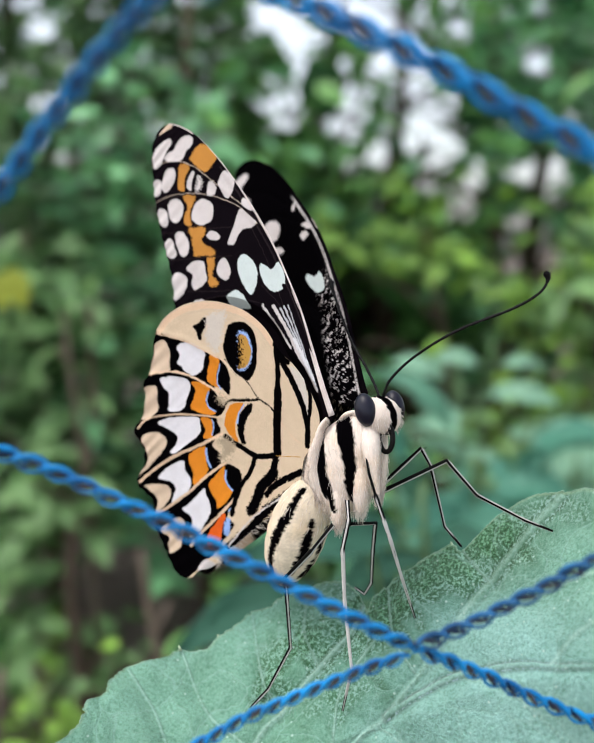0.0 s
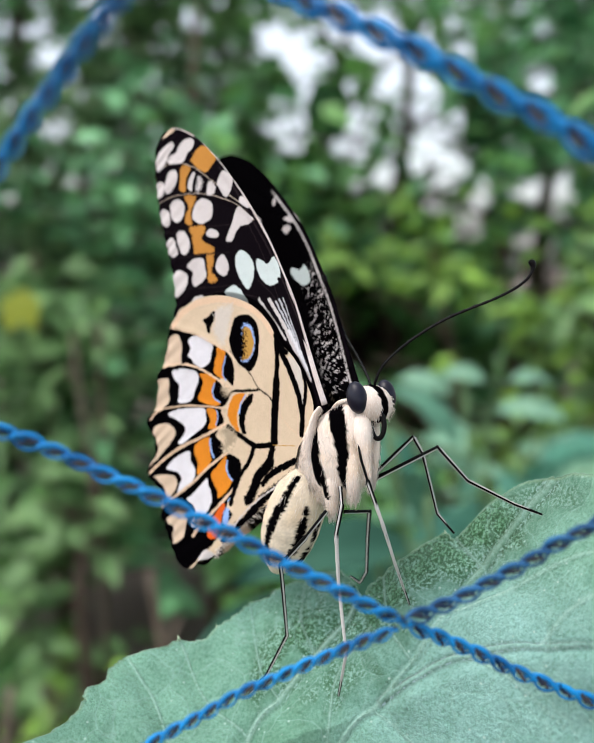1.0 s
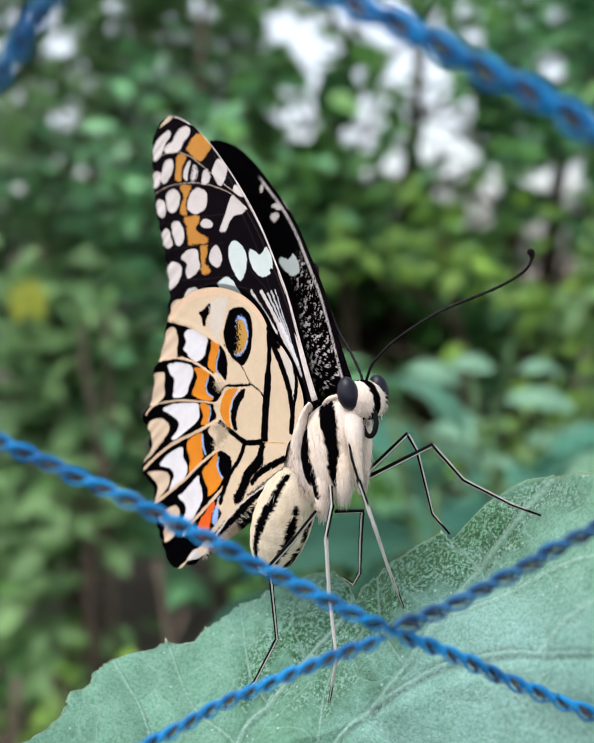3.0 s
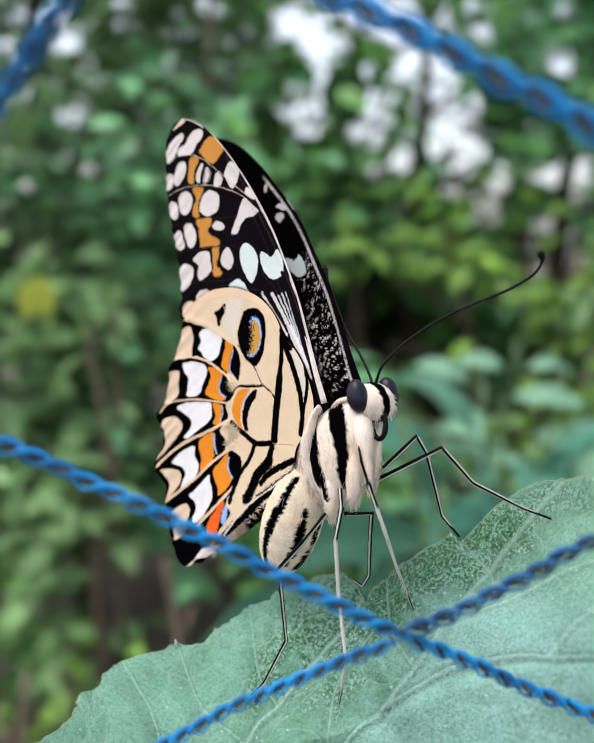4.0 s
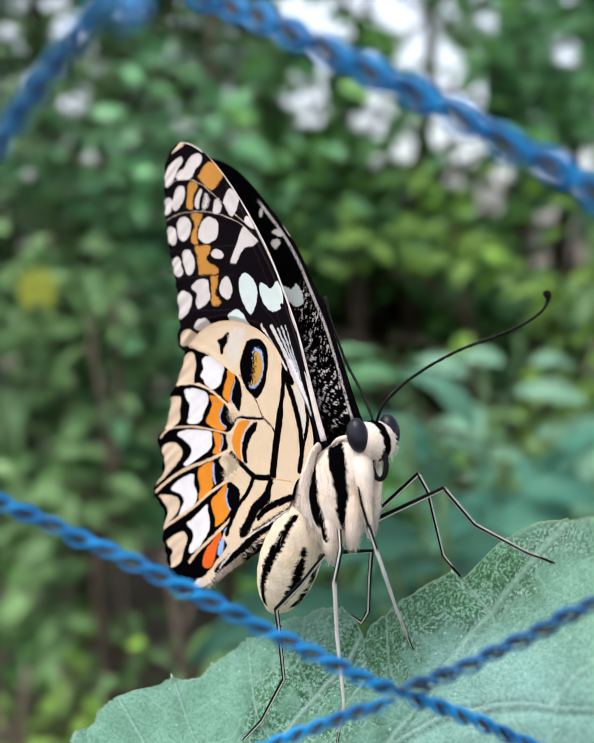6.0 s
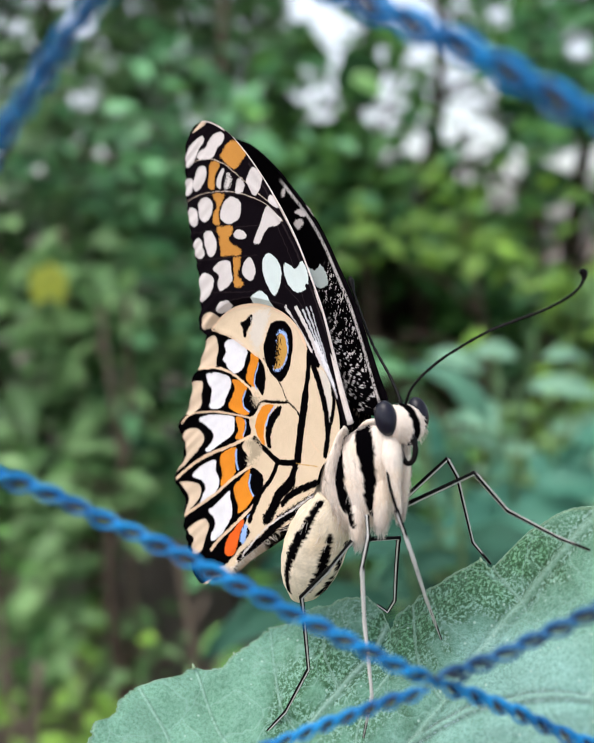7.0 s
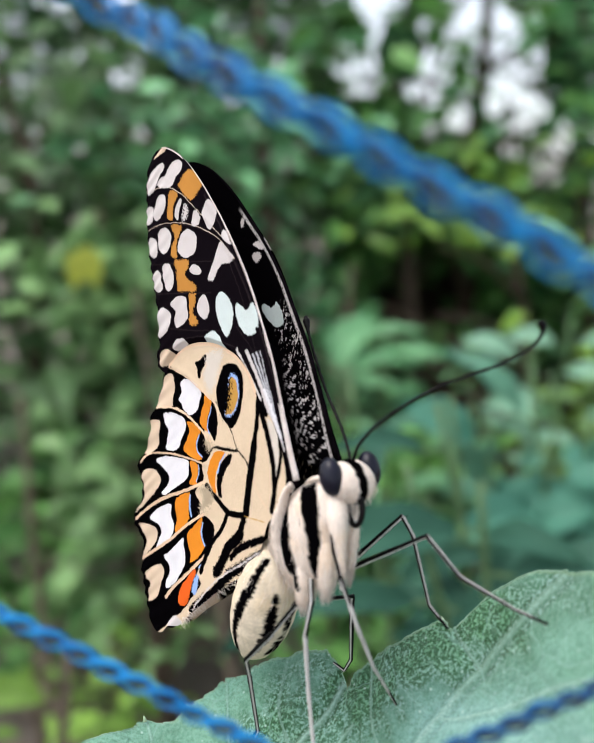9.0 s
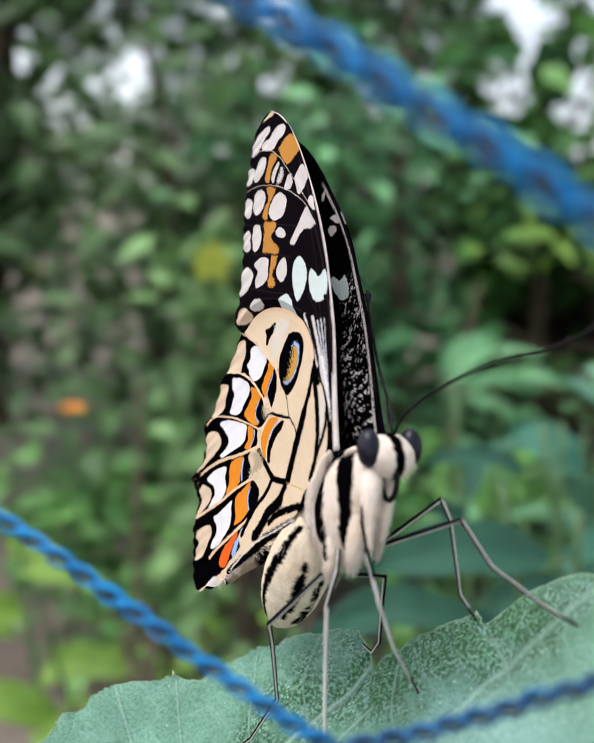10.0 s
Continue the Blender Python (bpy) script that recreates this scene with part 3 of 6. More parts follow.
    s.blot("w", [(11.33, 27.87), (12.29, 27.33), (12.25, 26.33), (11.12, 26.68)], 0.2)
    s.blot("w", [(12.9, 31.9), (13.4, 32.4), (14.0, 32.3), (13.9, 31.9), (13.3, 31.6)], 0.1)
    s.lay(np.clip(1.5 - np.abs(rim - 0.85) / 0.18, 0, 1) * np.clip((s.grain - 0.2) * 5, 0, 1) * np.clip((34 - z) * 0.5, 0, 1), "w")
    return s.rgb


def hind_underside(flat):
    s = Scales(flat, "y", 31)
    s.blot("k", HIND_OUTER_ZONE, 0.1)
    s.blot("c", [(-10.87, 24.68), (-8.86, 25.06), (-7.18, 25.91), (-5.88, 25.6), (-5.34, 24.57), (-6, 23.39), (-7.3, 22.43), (-8.18, 21.79), (-9.39, 22.56), (-10.51, 23.83)], 0, 0.13)
    s.blot("l", [(-6.58, 21.6), (-5.52, 21.73), (-5.03, 22.81), (-3.95, 22.52), (-3.04, 21.55), (-2.57, 20.18), (-2.59, 18.86), (-3.61, 18.44), (-4.83, 17.98), (-6.2, 18.47), (-6.69, 19.83), (-6.54, 20.74)], 0)
    s.blot("o", [(-5.38, 16.5), (-4.21, 17.28), (-3.13, 17.62), (-2.44, 18.15), (-1.91, 17.26), (-2.14, 16.48), (-3.56, 16.01), (-4.59, 15.36), (-4.81, 14.58), (-5.25, 15.07)], 0.1)
    s.blot("c", [(-17.25, 21.94), (-15.93, 22.16), (-14.34, 22.9), (-12.95, 23.86), (-12.11, 23.47), (-11.42, 22.54), (-11.8, 21.77), (-12.91, 21.08), (-13.69, 20.31), (-14.93, 20.3), (-16.52, 21.17)], 0, 0.13)
    s.blot("l", [(-12.15, 19.46), (-10.93, 20.27), (-10.73, 21.4), (-10.25, 22.5), (-9.07, 21.7), (-8.05, 20.4), (-7.28, 18.89), (-8.29, 17.9), (-9.72, 17.63), (-10.85, 17.27), (-12.12, 17.94), (-12.91, 19.11)], 0)
    s.blot("o", [(-10.12, 16.49), (-9, 16.84), (-7.69, 17.23), (-7.28, 18.37), (-6.3, 17.27), (-5.96, 15.59), (-7.03, 15.47), (-8.02, 15.01), (-8.05, 13.76), (-8.07, 13.03), (-9.07, 13.84), (-9.95, 15.54)], 0.1)
    s.blot("c", [(-19.53, 20.28), (-18.59, 20.38), (-17.3, 19.58), (-16.35, 18.5), (-16.16, 17.1), (-16.81, 16.47), (-18.52, 16.38), (-20.32, 16.62), (-22.37, 17.07), (-24.24, 17.58), (-23.45, 17.85), (-21.71, 17.72), (-20.45, 18.3), (-19.9, 19.33)], 0, 0.13)
    s.blot("l", [(-15.06, 17.79), (-15.52, 19.32), (-14.34, 18.88), (-12.82, 17.64), (-10.51, 15), (-11.03, 14.12), (-11.86, 13.46), (-13.65, 13.78), (-15.43, 14.32), (-16.92, 14.79), (-17.39, 15.51), (-15.37, 15.53), (-14.73, 16.16)], 0)
    s.blot("o", [(-10.35, 14.42), (-9.61, 14.05), (-9.29, 13.06), (-10.03, 12.33), (-11.01, 11.59), (-11.68, 12.03), (-12.1, 12.71), (-10.99, 13.06)], 0.1)
    s.blot("c", [(-24.82, 16.33), (-23.26, 15.37), (-21.71, 13.64), (-21.74, 12.42), (-22.72, 11.85), (-24.34, 11.86), (-26.2, 12.07), (-27.12, 12.4), (-25.98, 12.86), (-24.89, 13.36), (-24.53, 14.53)], 0, 0.13)
    s.blot("l", [(-21.89, 15.08), (-20.41, 14.92), (-18.88, 14.44), (-16.9, 13.26), (-17.8, 12.39), (-18.05, 11.15), (-18.81, 10.4), (-19.96, 10.27), (-21.82, 10.77), (-23.37, 11.22), (-22.05, 11.72), (-21, 11.97), (-20.76, 12.99), (-21.32, 14.02)], 0)
    s.blot("o", [(-15.86, 12.98), (-14.67, 12.79), (-12.98, 11.85), (-13.85, 11), (-14.73, 10.14), (-15.35, 9.53), (-16.87, 9.53), (-18.31, 9.83), (-18.16, 10.51), (-17.2, 11.07), (-16.62, 12.24)], 0.1)
    s.blot("c", [(-27.99, 10.72), (-26.81, 10.65), (-25, 10.01), (-23.82, 9.2), (-23.71, 8.37), (-24.47, 7.62), (-25.74, 7.31), (-26.85, 6.62), (-28.01, 6.66), (-29.58, 7.52), (-28.63, 8.62), (-27.81, 8.86)], 0, 0.13)
    s.blot("l", [(-22.64, 9.58), (-21.11, 9.15), (-17.74, 8.67), (-18.18, 7.88), (-18.54, 6.79), (-19.61, 5.89), (-21.2, 5.67), (-23.08, 5.7), (-24.82, 6.28), (-24.39, 7.08), (-23.01, 7.28), (-22.46, 8.21)], 0)
    s.blot("o", [(-16.71, 8.42), (-15.1, 8.33), (-13.43, 8.16), (-12.82, 8.05), (-13.99, 7.26), (-14.79, 6.13), (-14.73, 5.14), (-15.28, 4.96), (-17.07, 4.98), (-18.31, 5.41), (-17.69, 6.02), (-17.41, 7.16)], 0.1)
    s.blot("r", [(-23.85, 3.82), (-22.32, 4.57), (-20.14, 4.5), (-18.19, 4.38), (-18.29, 3.78), (-19.73, 3.45), (-20.79, 2.78), (-21.92, 2.4), (-23.01, 2.42), (-23.82, 3.11)], 0.1)
    s.blot("b", [(-19.41, 3.4), (-18.03, 3.54), (-18.53, 2.63), (-20.01, 2.11), (-20.35, 2.63)], 0.4)
    s.blot("w", [(-27.57, 2.82), (-25.64, 2.82), (-25.11, 1.25), (-26.23, 1.5), (-27.65, 1.99)], 0.2)
    s.blot("k", [(-0.6, 16.8), (1.06, 17.73), (2.51, 18.11), (3.64, 17.52), (4.43, 16.29), (4.27, 14.65), (3.08, 13.24), (1.44, 12.1), (-0.09, 11.59), (-1.27, 11.76), (-1.63, 13.07), (-1.59, 14.81)], 0.05)
    s.blot("b", [(-1.25, 13.91), (-0.4, 14.74), (1.76, 16.37), (2.67, 16.58), (3.3, 16.19), (3.44, 15.14), (2.84, 14.04), (1.82, 13.18), (0.71, 12.69), (-0.47, 12.87), (-1.04, 13.31)], 0.35)
    s.blot("d", [(-0.99, 13.97), (0.88, 15.31), (2.28, 16.27), (3.09, 15.66), (2.84, 14.56), (1.94, 13.56), (0.81, 12.98), (-0.44, 13.09)], 0.3)
    s.blot("k", [(-1.4, 14.1), (0.8, 16.6), (2.5, 17.0), (2.25, 15.9), (1.1, 14.75), (-0.5, 13.65)], 1.7)
    s.stroke("v", [(4.8, 11.6), (5.35, 14.2), (5.2, 17.0), (4.1, 19.9), (2.5, 22.3), (0.1, 24.5), (-2.7, 25.9), (-5.1, 26.2)], 0.85, 0.1)
    s.stroke("c", [(4.3, 11.4), (4.9, 14.2), (4.7, 16.8), (3.6, 19.6), (2.1, 21.9), (-0.2, 23.9)], 0.12, 0.1)
    s.blot("k", [(-0.95, 22.34), (-0.11, 21.86), (1.09, 21.59), (1.17, 21.11), (0.17, 20.7), (-0.72, 20.69), (-1.59, 20.27), (-1.75, 20.83), (-1.19, 21.53)], 0.1)
    s.blot("z", [(1.35, 21.28), (3.68, 19.58), (1.89, 18.6), (-0.65, 17.65), (-1.58, 17.94), (-1.01, 20.11), (0.17, 20.42)], 0.9)
    s.blot("o", [(-8.5, 10.99), (-7.15, 11.81), (-5.62, 11.92), (-4.76, 11.39), (-4.14, 10.44), (-5.39, 10.44), (-6.74, 10.14), (-7.88, 9.38), (-8.68, 8.26), (-9.01, 8.83), (-8.87, 10.14)], 0.05)
    s.blot("k", [(-3.75, 10.02), (-3.31, 9.45), (-4.07, 9.04), (-5.45, 9.03), (-6.62, 8.56), (-7.52, 8.03), (-8.14, 7.23), (-8.58, 7.68), (-8.1, 8.62), (-6.88, 9.8), (-5.63, 10.2)], 0.15)
    s.stroke("b", [(-2.38, 16.24), (-3.58, 15.78), (-4.64, 15.16), (-4.87, 14.38)], 0.20, 0.06)
    s.stroke("b", [(-6.49, 15.5), (-7.67, 15.14), (-8.12, 14.19), (-7.87, 13.22)], 0.20, 0.06)
    s.stroke("b", [(-9.14, 13.05), (-9.89, 12.18), (-10.88, 11.86)], 0.17, 0.12)
    s.stroke("b", [(-13.08, 11.46), (-14.03, 10.68), (-14.57, 9.5)], 0.30, 0.12)
    s.stroke("b", [(-13.33, 7.48), (-14.28, 6.84), (-14.69, 5.81), (-14.62, 5.18)], 0.30, 0.12)
    s.stroke("b", [(-17.34, 3.93), (-16.5, 3.77)], 0.27, 0.18)
    s.stroke("b", [(-4.3, 10.41), (-5.54, 10.35), (-6.85, 9.77)], 0.20, 0.06)
    s.stroke("v", [(-7.02, 28.87), (-5.41, 26.06), (-3.52, 22.56), (-2.7, 20.06), (-1.58, 15.84)], 0.17, 0.06)
    s.stroke("v", [(-11.76, 25.03), (-8.44, 21.93), (-6.72, 19.06), (-5.76, 15.63), (-5.34, 12.88)], 0.27, 0.06)
    s.stroke("v", [(-18.34, 21.45), (-15.99, 20.88), (-12.56, 17.89), (-10.15, 14.98), (-8.27, 12.48)], 0.24, 0.06)
    s.stroke("v", [(-24.81, 17.19), (-20.3, 15.83), (-16.9, 14.42), (-12.91, 12.28), (-9.69, 10.74)], 0.40, 0.06)
    s.stroke("v", [(-27.47, 12.47), (-23.37, 11.22), (-19.76, 10.08), (-15.41, 9.11), (-12.4, 8.11)], 0.37, 0.06)
    s.stroke("v", [(-25.92, 5.59), (-23.99, 5.56), (-21.7, 5.18), (-17.87, 4.55), (-15.58, 4.31)], 0.40, 0.09)
    s.stroke("k", [(-1.34, 16.08), (-1.4, 12.3), (-2.08, 9.34)], 0.15, 0.18)
    s.stroke("k", [(-2.08, 9.34), (-1.81, 7.35), (-2.12, 5.78)], 0.22, 0.18)
    s.stroke("k", [(-7.55, 12.48), (-5.42, 12.46), (-4.04, 11.07), (-2.11, 8.98)], 0.35, 0.18)
    s.stroke("k", [(-9.59, 10.14), (-9.27, 8.37), (-8.89, 7.03), (-8.42, 5.16), (-7.3, 3.96), (-6.22, 3.08)], 0.74, 0.12)
    s.stroke("k", [(4.6, 10.9), (2.46, 8.96), (0.29, 7.49)], 0.74, 0.12)
    s.stroke("k", [(0.58, 7.65), (-1.59, 6.17), (-3.78, 4.69), (-5.87, 3.1)], 1.15, 0.12)
    s.stroke("k", [(-6.36, 3.13), (-7.17, 2.55), (-8.57, 2.08)], 1.05, 0.3)
    s.blot("z", [(4.1, 8.1), (4.45, 7.32), (4.21, 5.62), (2.98, 4.24), (1.35, 2.87), (0.75, 2.58), (1.53, 3.83), (3.0, 6.13)], 0.1)
    s.stroke("k", [(4.3, 10.4), (3.8, 9.0), (2.8, 6.5), (1.24, 3.74), (-0.47, 1.7), (-2.15, 0.5)], 0.8, 0.12)
    s.stroke("k", [(5.0, 11.5), (4.5, 9.8), (4.4, 8.6)], 0.61, 0.12)
    s.stroke("k", [(4.2, 5.3), (2.9, 3.7), (1.1, 2.55), (-0.3, 1.9)], 0.5, 0.12)
    s.stroke("v", [(-2.39, 4.89), (-2.74, 2.71), (-2.66, 1.27)], 0.10, 0.12)
    s.stroke("d", [(-6.31, 2.99), (-3.96, 0.31)], 0.10, 0.12)
    s.stroke("k", [(-8.83, 5.09), (-10.71, 4.6), (-13.15, 4.6), (-15.52, 4.02), (-17.29, 3.34)], 0.70, 0.18)
    s.stroke("k", [(-8.4, 1.92), (-9.66, 1.99), (-11.11, 2.22), (-12.99, 1.71), (-14.73, 1.5)], 1.49, 0.36)
    s.stroke("k", [(-5.49, -0.86), (-7.83, 0.26), (-9.74, 0.95), (-11.3, 1.05)], 0.88, 0.3)
    s.stroke("k", [(-6.63, -1.97), (-9.39, -1.24), (-12.94, -0.21), (-16.7, 0.12), (-19.04, 0.6), (-22.19, 1.05)], 1.31, 0.54)
    s.stroke("w", [(-6.5, -1.65), (-10.12, -0.7), (-13.71, 0.35), (-16.59, 0.91), (-21.31, 1.2)], 0.20, 0.24)
    s.blot("u", [(-10.77, 10.61), (-9.46, 9.92), (-9.38, 8.47), (-10.58, 8), (-12.31, 8.41), (-12.57, 9.14), (-11.22, 9.6)], 1.4)
    s.blot("u", [(-6.36, 13.98), (-5.54, 13.59), (-5.41, 12.6), (-6.34, 12.95)], 1.6)
    return s.rgb


def hind_upperside(flat):
    s = Scales(flat, "k", 41)
    x, z = flat.T
    band = np.exp(-((np.hypot(x + 6, z) - 17) / 4.0) ** 2)
    s.lay(np.clip((band - 0.55) * 6, 0, 1), "y")
    s.lay(np.clip((s.grain - 0.75) * 5, 0, 1) * 0.5, "u")
    return s.rgb


def wing_surface(edge, per, centre, rings, camber, veins, flip, margin):
    ring = ring_closed(edge, per)
    flat, faces = fan_grid(ring, np.array(centre), rings)
    x, z = flat.T
    far = z / 47.0
    y = camber * (4 * far * (1 - far)) + 0.35 * (value_noise(x * 0.16 + 9, z * 0.16 + 9, 2) - 0.5)
    for points, width, _ in veins:
        y = y + 0.10 * np.exp(-(to_line(x, z, points) / 0.45) ** 2) * (-1)
    y = y + 0.05 * np.sin(np.hypot(x + 2, z) * 0.3 + 9 * np.arctan2(z + 4, x + 60))
    # fine pleats along the outer margin
    y = y + 0.11 * np.exp(-(to_line(x, z, np.array(margin)) / 3.0)) * np.sin(z * 3.6 + x * 0.9 + 1.5 * np.sin(z * 0.7))
    verts = np.stack([x, y * flip, z], -1) * MM
    return flat, verts, faces


butterfly = new("butterfly")
butterfly.empty_display_size = 0.01
butterfly.matrix_world = pose(0.00218, 0.00162, 0.60128, -13.35, -52.64, -31.78)
tagged(butterfly, "black and cream swallowtail butterfly with orange marks, wings raised", "butterfly")
HINGE = 2.4 * MM


def wings():
    # the hindwing overlaps the forewing, which tucks in behind it
    hind = ring_closed(HIND_EDGE, 8)
    made = {}
    for key, per, rings, side, paint, label in (("near_fore", 44, 230, 1, fore_underside, "black forewing underside with cream, white and orange spots"), ("far_fore", 30, 150, -1, fore_upperside, "black forewing upper side with white marks")):
        flat, v, f = wing_surface(FORE_EDGE, per, (8, 28), rings, -0.5, FORE_LINES, 1, FORE_EDGE[12:21])
        tuck = np.where(within_ring(*flat.T, hind), np.minimum(to_line(*flat.T, hind), 1.5), 0.0) * 0.9
        v[:, 1] += (0.15 + tuck) * MM
        made[key] = part("forewing", v * (1, side, 1), f, wing_mat, butterfly, label, pigment=paint(flat))
    dark_rib_mat = mottled("dark_wing_rib", INK["k"], INK["m"], 0.002, 0.95, 0.0, 0.2)
    pale_rib_mat = mottled("pale_wing_rib", (0.66, 0.56, 0.50), (0.78, 0.70, 0.65), 0.002, 0.9, 0.1, 0.2)
    rib = curve_through([(x - 0.12, -0.1, z) for x, z in FORE_EDGE[:12]], 5) * MM
    thick = np.interp(np.linspace(0, 1, len(rib)), [0, 0.2, 0.45, 1], [0.42, 0.30, 0.2, 0.06]) * MM
    for key, side, mat in (("near_fore", 1, pale_rib_mat), ("far_fore", -1, dark_rib_mat)):
        tv, tf = tube(rib * (1, side, 1), thick, 8, 0.6)
        part("costal_rib", tv, tf, mat, made[key])
    for key, per, rings, side, paint, label in (("near_hind", 27, 250, 1, hind_underside, "cream hindwing underside with black net, orange and blue marks"), ("far_hind", 10, 80, -1, hind_upperside, "black hindwing upper side with cream band")):
        flat, v, f = wing_surface(HIND_EDGE, per, (-12, 10), rings, 0.4, HIND_VEINS, 1, HIND_EDGE[13:33])
        made[key] = part("hindwing", v * (1, side, 1), f, wing_mat, butterfly, label, pigment=paint(flat))
    # pale fringe hairs along the inner margin of the hindwing
    hairs = []
    inner = curve_through(HIND_EDGE[34:40], 16)
    for x, z in inner:
        for _ in range(3):
            a = Vector((x + rng.normal(0, 0.2), rng.normal(0, 0.15), z + rng.normal(0, 0.2)))
            b = a + Vector((rng.normal(0.25, 0.3), rng.normal(0, 0.25), rng.normal(-0.5, 0.2)))
            hairs.append(tube(np.array([a, (a + b) / 2, b]) * MM, np.array([0.035, 0.03, 0.008]) * MM, 3))
    v, f = joined(hairs)
    part("fringe", v, f, hair_mat, made["near_hind"], "pale hair fringe")
    return made


WING = wings()


# ---- its body ----
def lofted(rows, sides, per, squash=0.85, swell=0.0):
    """A round body along a spine of points with radii, in millimetres."""
    c = curve_through(rows, per)
    spine, r = c[:, :3], np.maximum(c[:, 3], 0.05)
    if swell:
        s = np.arange(len(spine)) / per
        r = r * (1 + swell * np.abs(np.sin(s * math.pi * 1.6)))
    v, f = tube(spine, r, sides, 1.0)
    v = np.array(v)
    mid = np.repeat(spine, sides, axis=0)
    v = mid + (v - mid) * (1, squash, 1)
    return v, f


# rows along the thorax: x, middle y, top z, bottom z, half width
THORAX = [(5.6, 0.3, -2.4, -4.4, 0.9), (4.7, 0.0, -0.8, -5.4, 2.0), (2.6, 0.0, 0.3, -7.2, 2.9), (0.4, 0.0, 0.9, -8.5, 3.15), (-2.0, 0.0, 1.1, -8.9, 3.2), (-4.2, 0.0, 0.8, -8.6, 3.0), (-6.0, -0.1, -0.3, -7.7, 2.45), (-7.5, -0.2, -1.6, -6.6, 1.6), (-8.4, -0.3, -2.8, -5.4, 0.6)]
# hip lobes, each from its top within the body to its tip with a radius: three of the near flank, one of the far
COXAE = [[(5.3, -0.5, -3.0, 0.7), (4.1, -1.45, -5.2, 1.15), (2.25, -1.85, -8.0, 0.66), (0.85, -1.9, -10.0, 0.36), (0.2, -1.9, -10.8, 0.16)],
         [(2.6, -1.0, -4.2, 0.6), (0.5, -1.5, -7.0, 1.05), (-1.2, -1.7, -8.7, 0.95), (-2.3, -1.8, -9.7, 0.65), (-3.0, -1.8, -10.3, 0.25)],
         [(-1.6, -1.2, -3.8, 0.8), (-3.75, -1.75, -6.65, 1.15), (-5.0, -1.9, -8.1, 1.0), (-5.8, -2.0, -8.9, 0.7), (-6.4, -2.0, -9.4, 0.3)],
         [(4.4, 0.9, -4.4, 1.0), (2.3, 0.6, -7.2, 0.72), (0.4, 0.5, -9.0, 0.4), (-0.8, 0.4, -10.0, 0.12)]]
ABDOMEN = [(-5.99, -0.6, -2.49, 2.44), (-9.09, -0.66, -3.52, 3.51), (-12.67, -0.45, -4.6, 3.85), (-16, -0.14, -5.62, 3.47), (-18.53, -0.03, -6.43, 2.4), (-20.2, -0.1, -6.9, 0.8)]
# furry pads, the same way: over the root of the near wings, and a collar behind the head
PADS = [[(2.3, -2.85, 0.6, 0.25), (1.0, -2.9, 0.5, 0.35), (-0.4, -2.9, -0.25, 0.55), (-2.0, -2.9, -1.0, 0.75), (-3.5, -2.8, -2.2, 0.8), (-4.6, -2.6, -3.8, 0.75), (-5.6, -2.3, -5.6, 0.3)],
        [(3.0, -1.7, -0.2, 0.15), (4.2, -1.75, -0.6, 0.3), (5.4, -1.5, -1.3, 0.2)]]



def hull(rows, sides=80, per=10, power=2.4, keel=0.15):
    """A closed body of flattened rounded sections, in millimetres."""
    c = curve_through(rows, per)
    a = np.linspace(0, 2 * math.pi, sides, endpoint=False)
    ca, sa = np.sign(np.cos(a)) * np.abs(np.cos(a)) ** (2 / power), np.sign(np.sin(a)) * np.abs(np.sin(a)) ** (2 / power)
    ca = ca * (1 - keel * np.clip(-sa, 0, 1) ** 1.5)
    v = np.stack([np.repeat(c[:, :1], sides, 1), c[:, 1:2] + c[:, 4:5] * ca, (c[:, 2:3] + c[:, 3:4]) / 2 + (c[:, 2:3] - c[:, 3:4]) / 2 * sa], -1).reshape(-1, 3)
    n = len(c)
    f = [(i * sides + k, (i + 1) * sides + k, (i + 1) * sides + (k + 1) % sides, i * sides + (k + 1) % sides) for i in range(n - 1) for k in range(sides)]
    f += [tuple(range(sides)), tuple((n - 1) * sides + k for k in range(sides))[::-1]]
    return v, f


def to_track(v, track, over):
    """Distance from each place to a track of (x, y, z, width), less half its width there; both flanks alike. over: weight of y."""
    p = v * (1, -1, 1)
    p[:, 1] = -np.abs(v[:, 1])
    t = curve_through(track, 12)
    d = np.linalg.norm((p[:, None] - t[None, :, :3]) * (1, over, 1), axis=2)
    return (d - t[None, :, 3] / 2).min(axis=1)


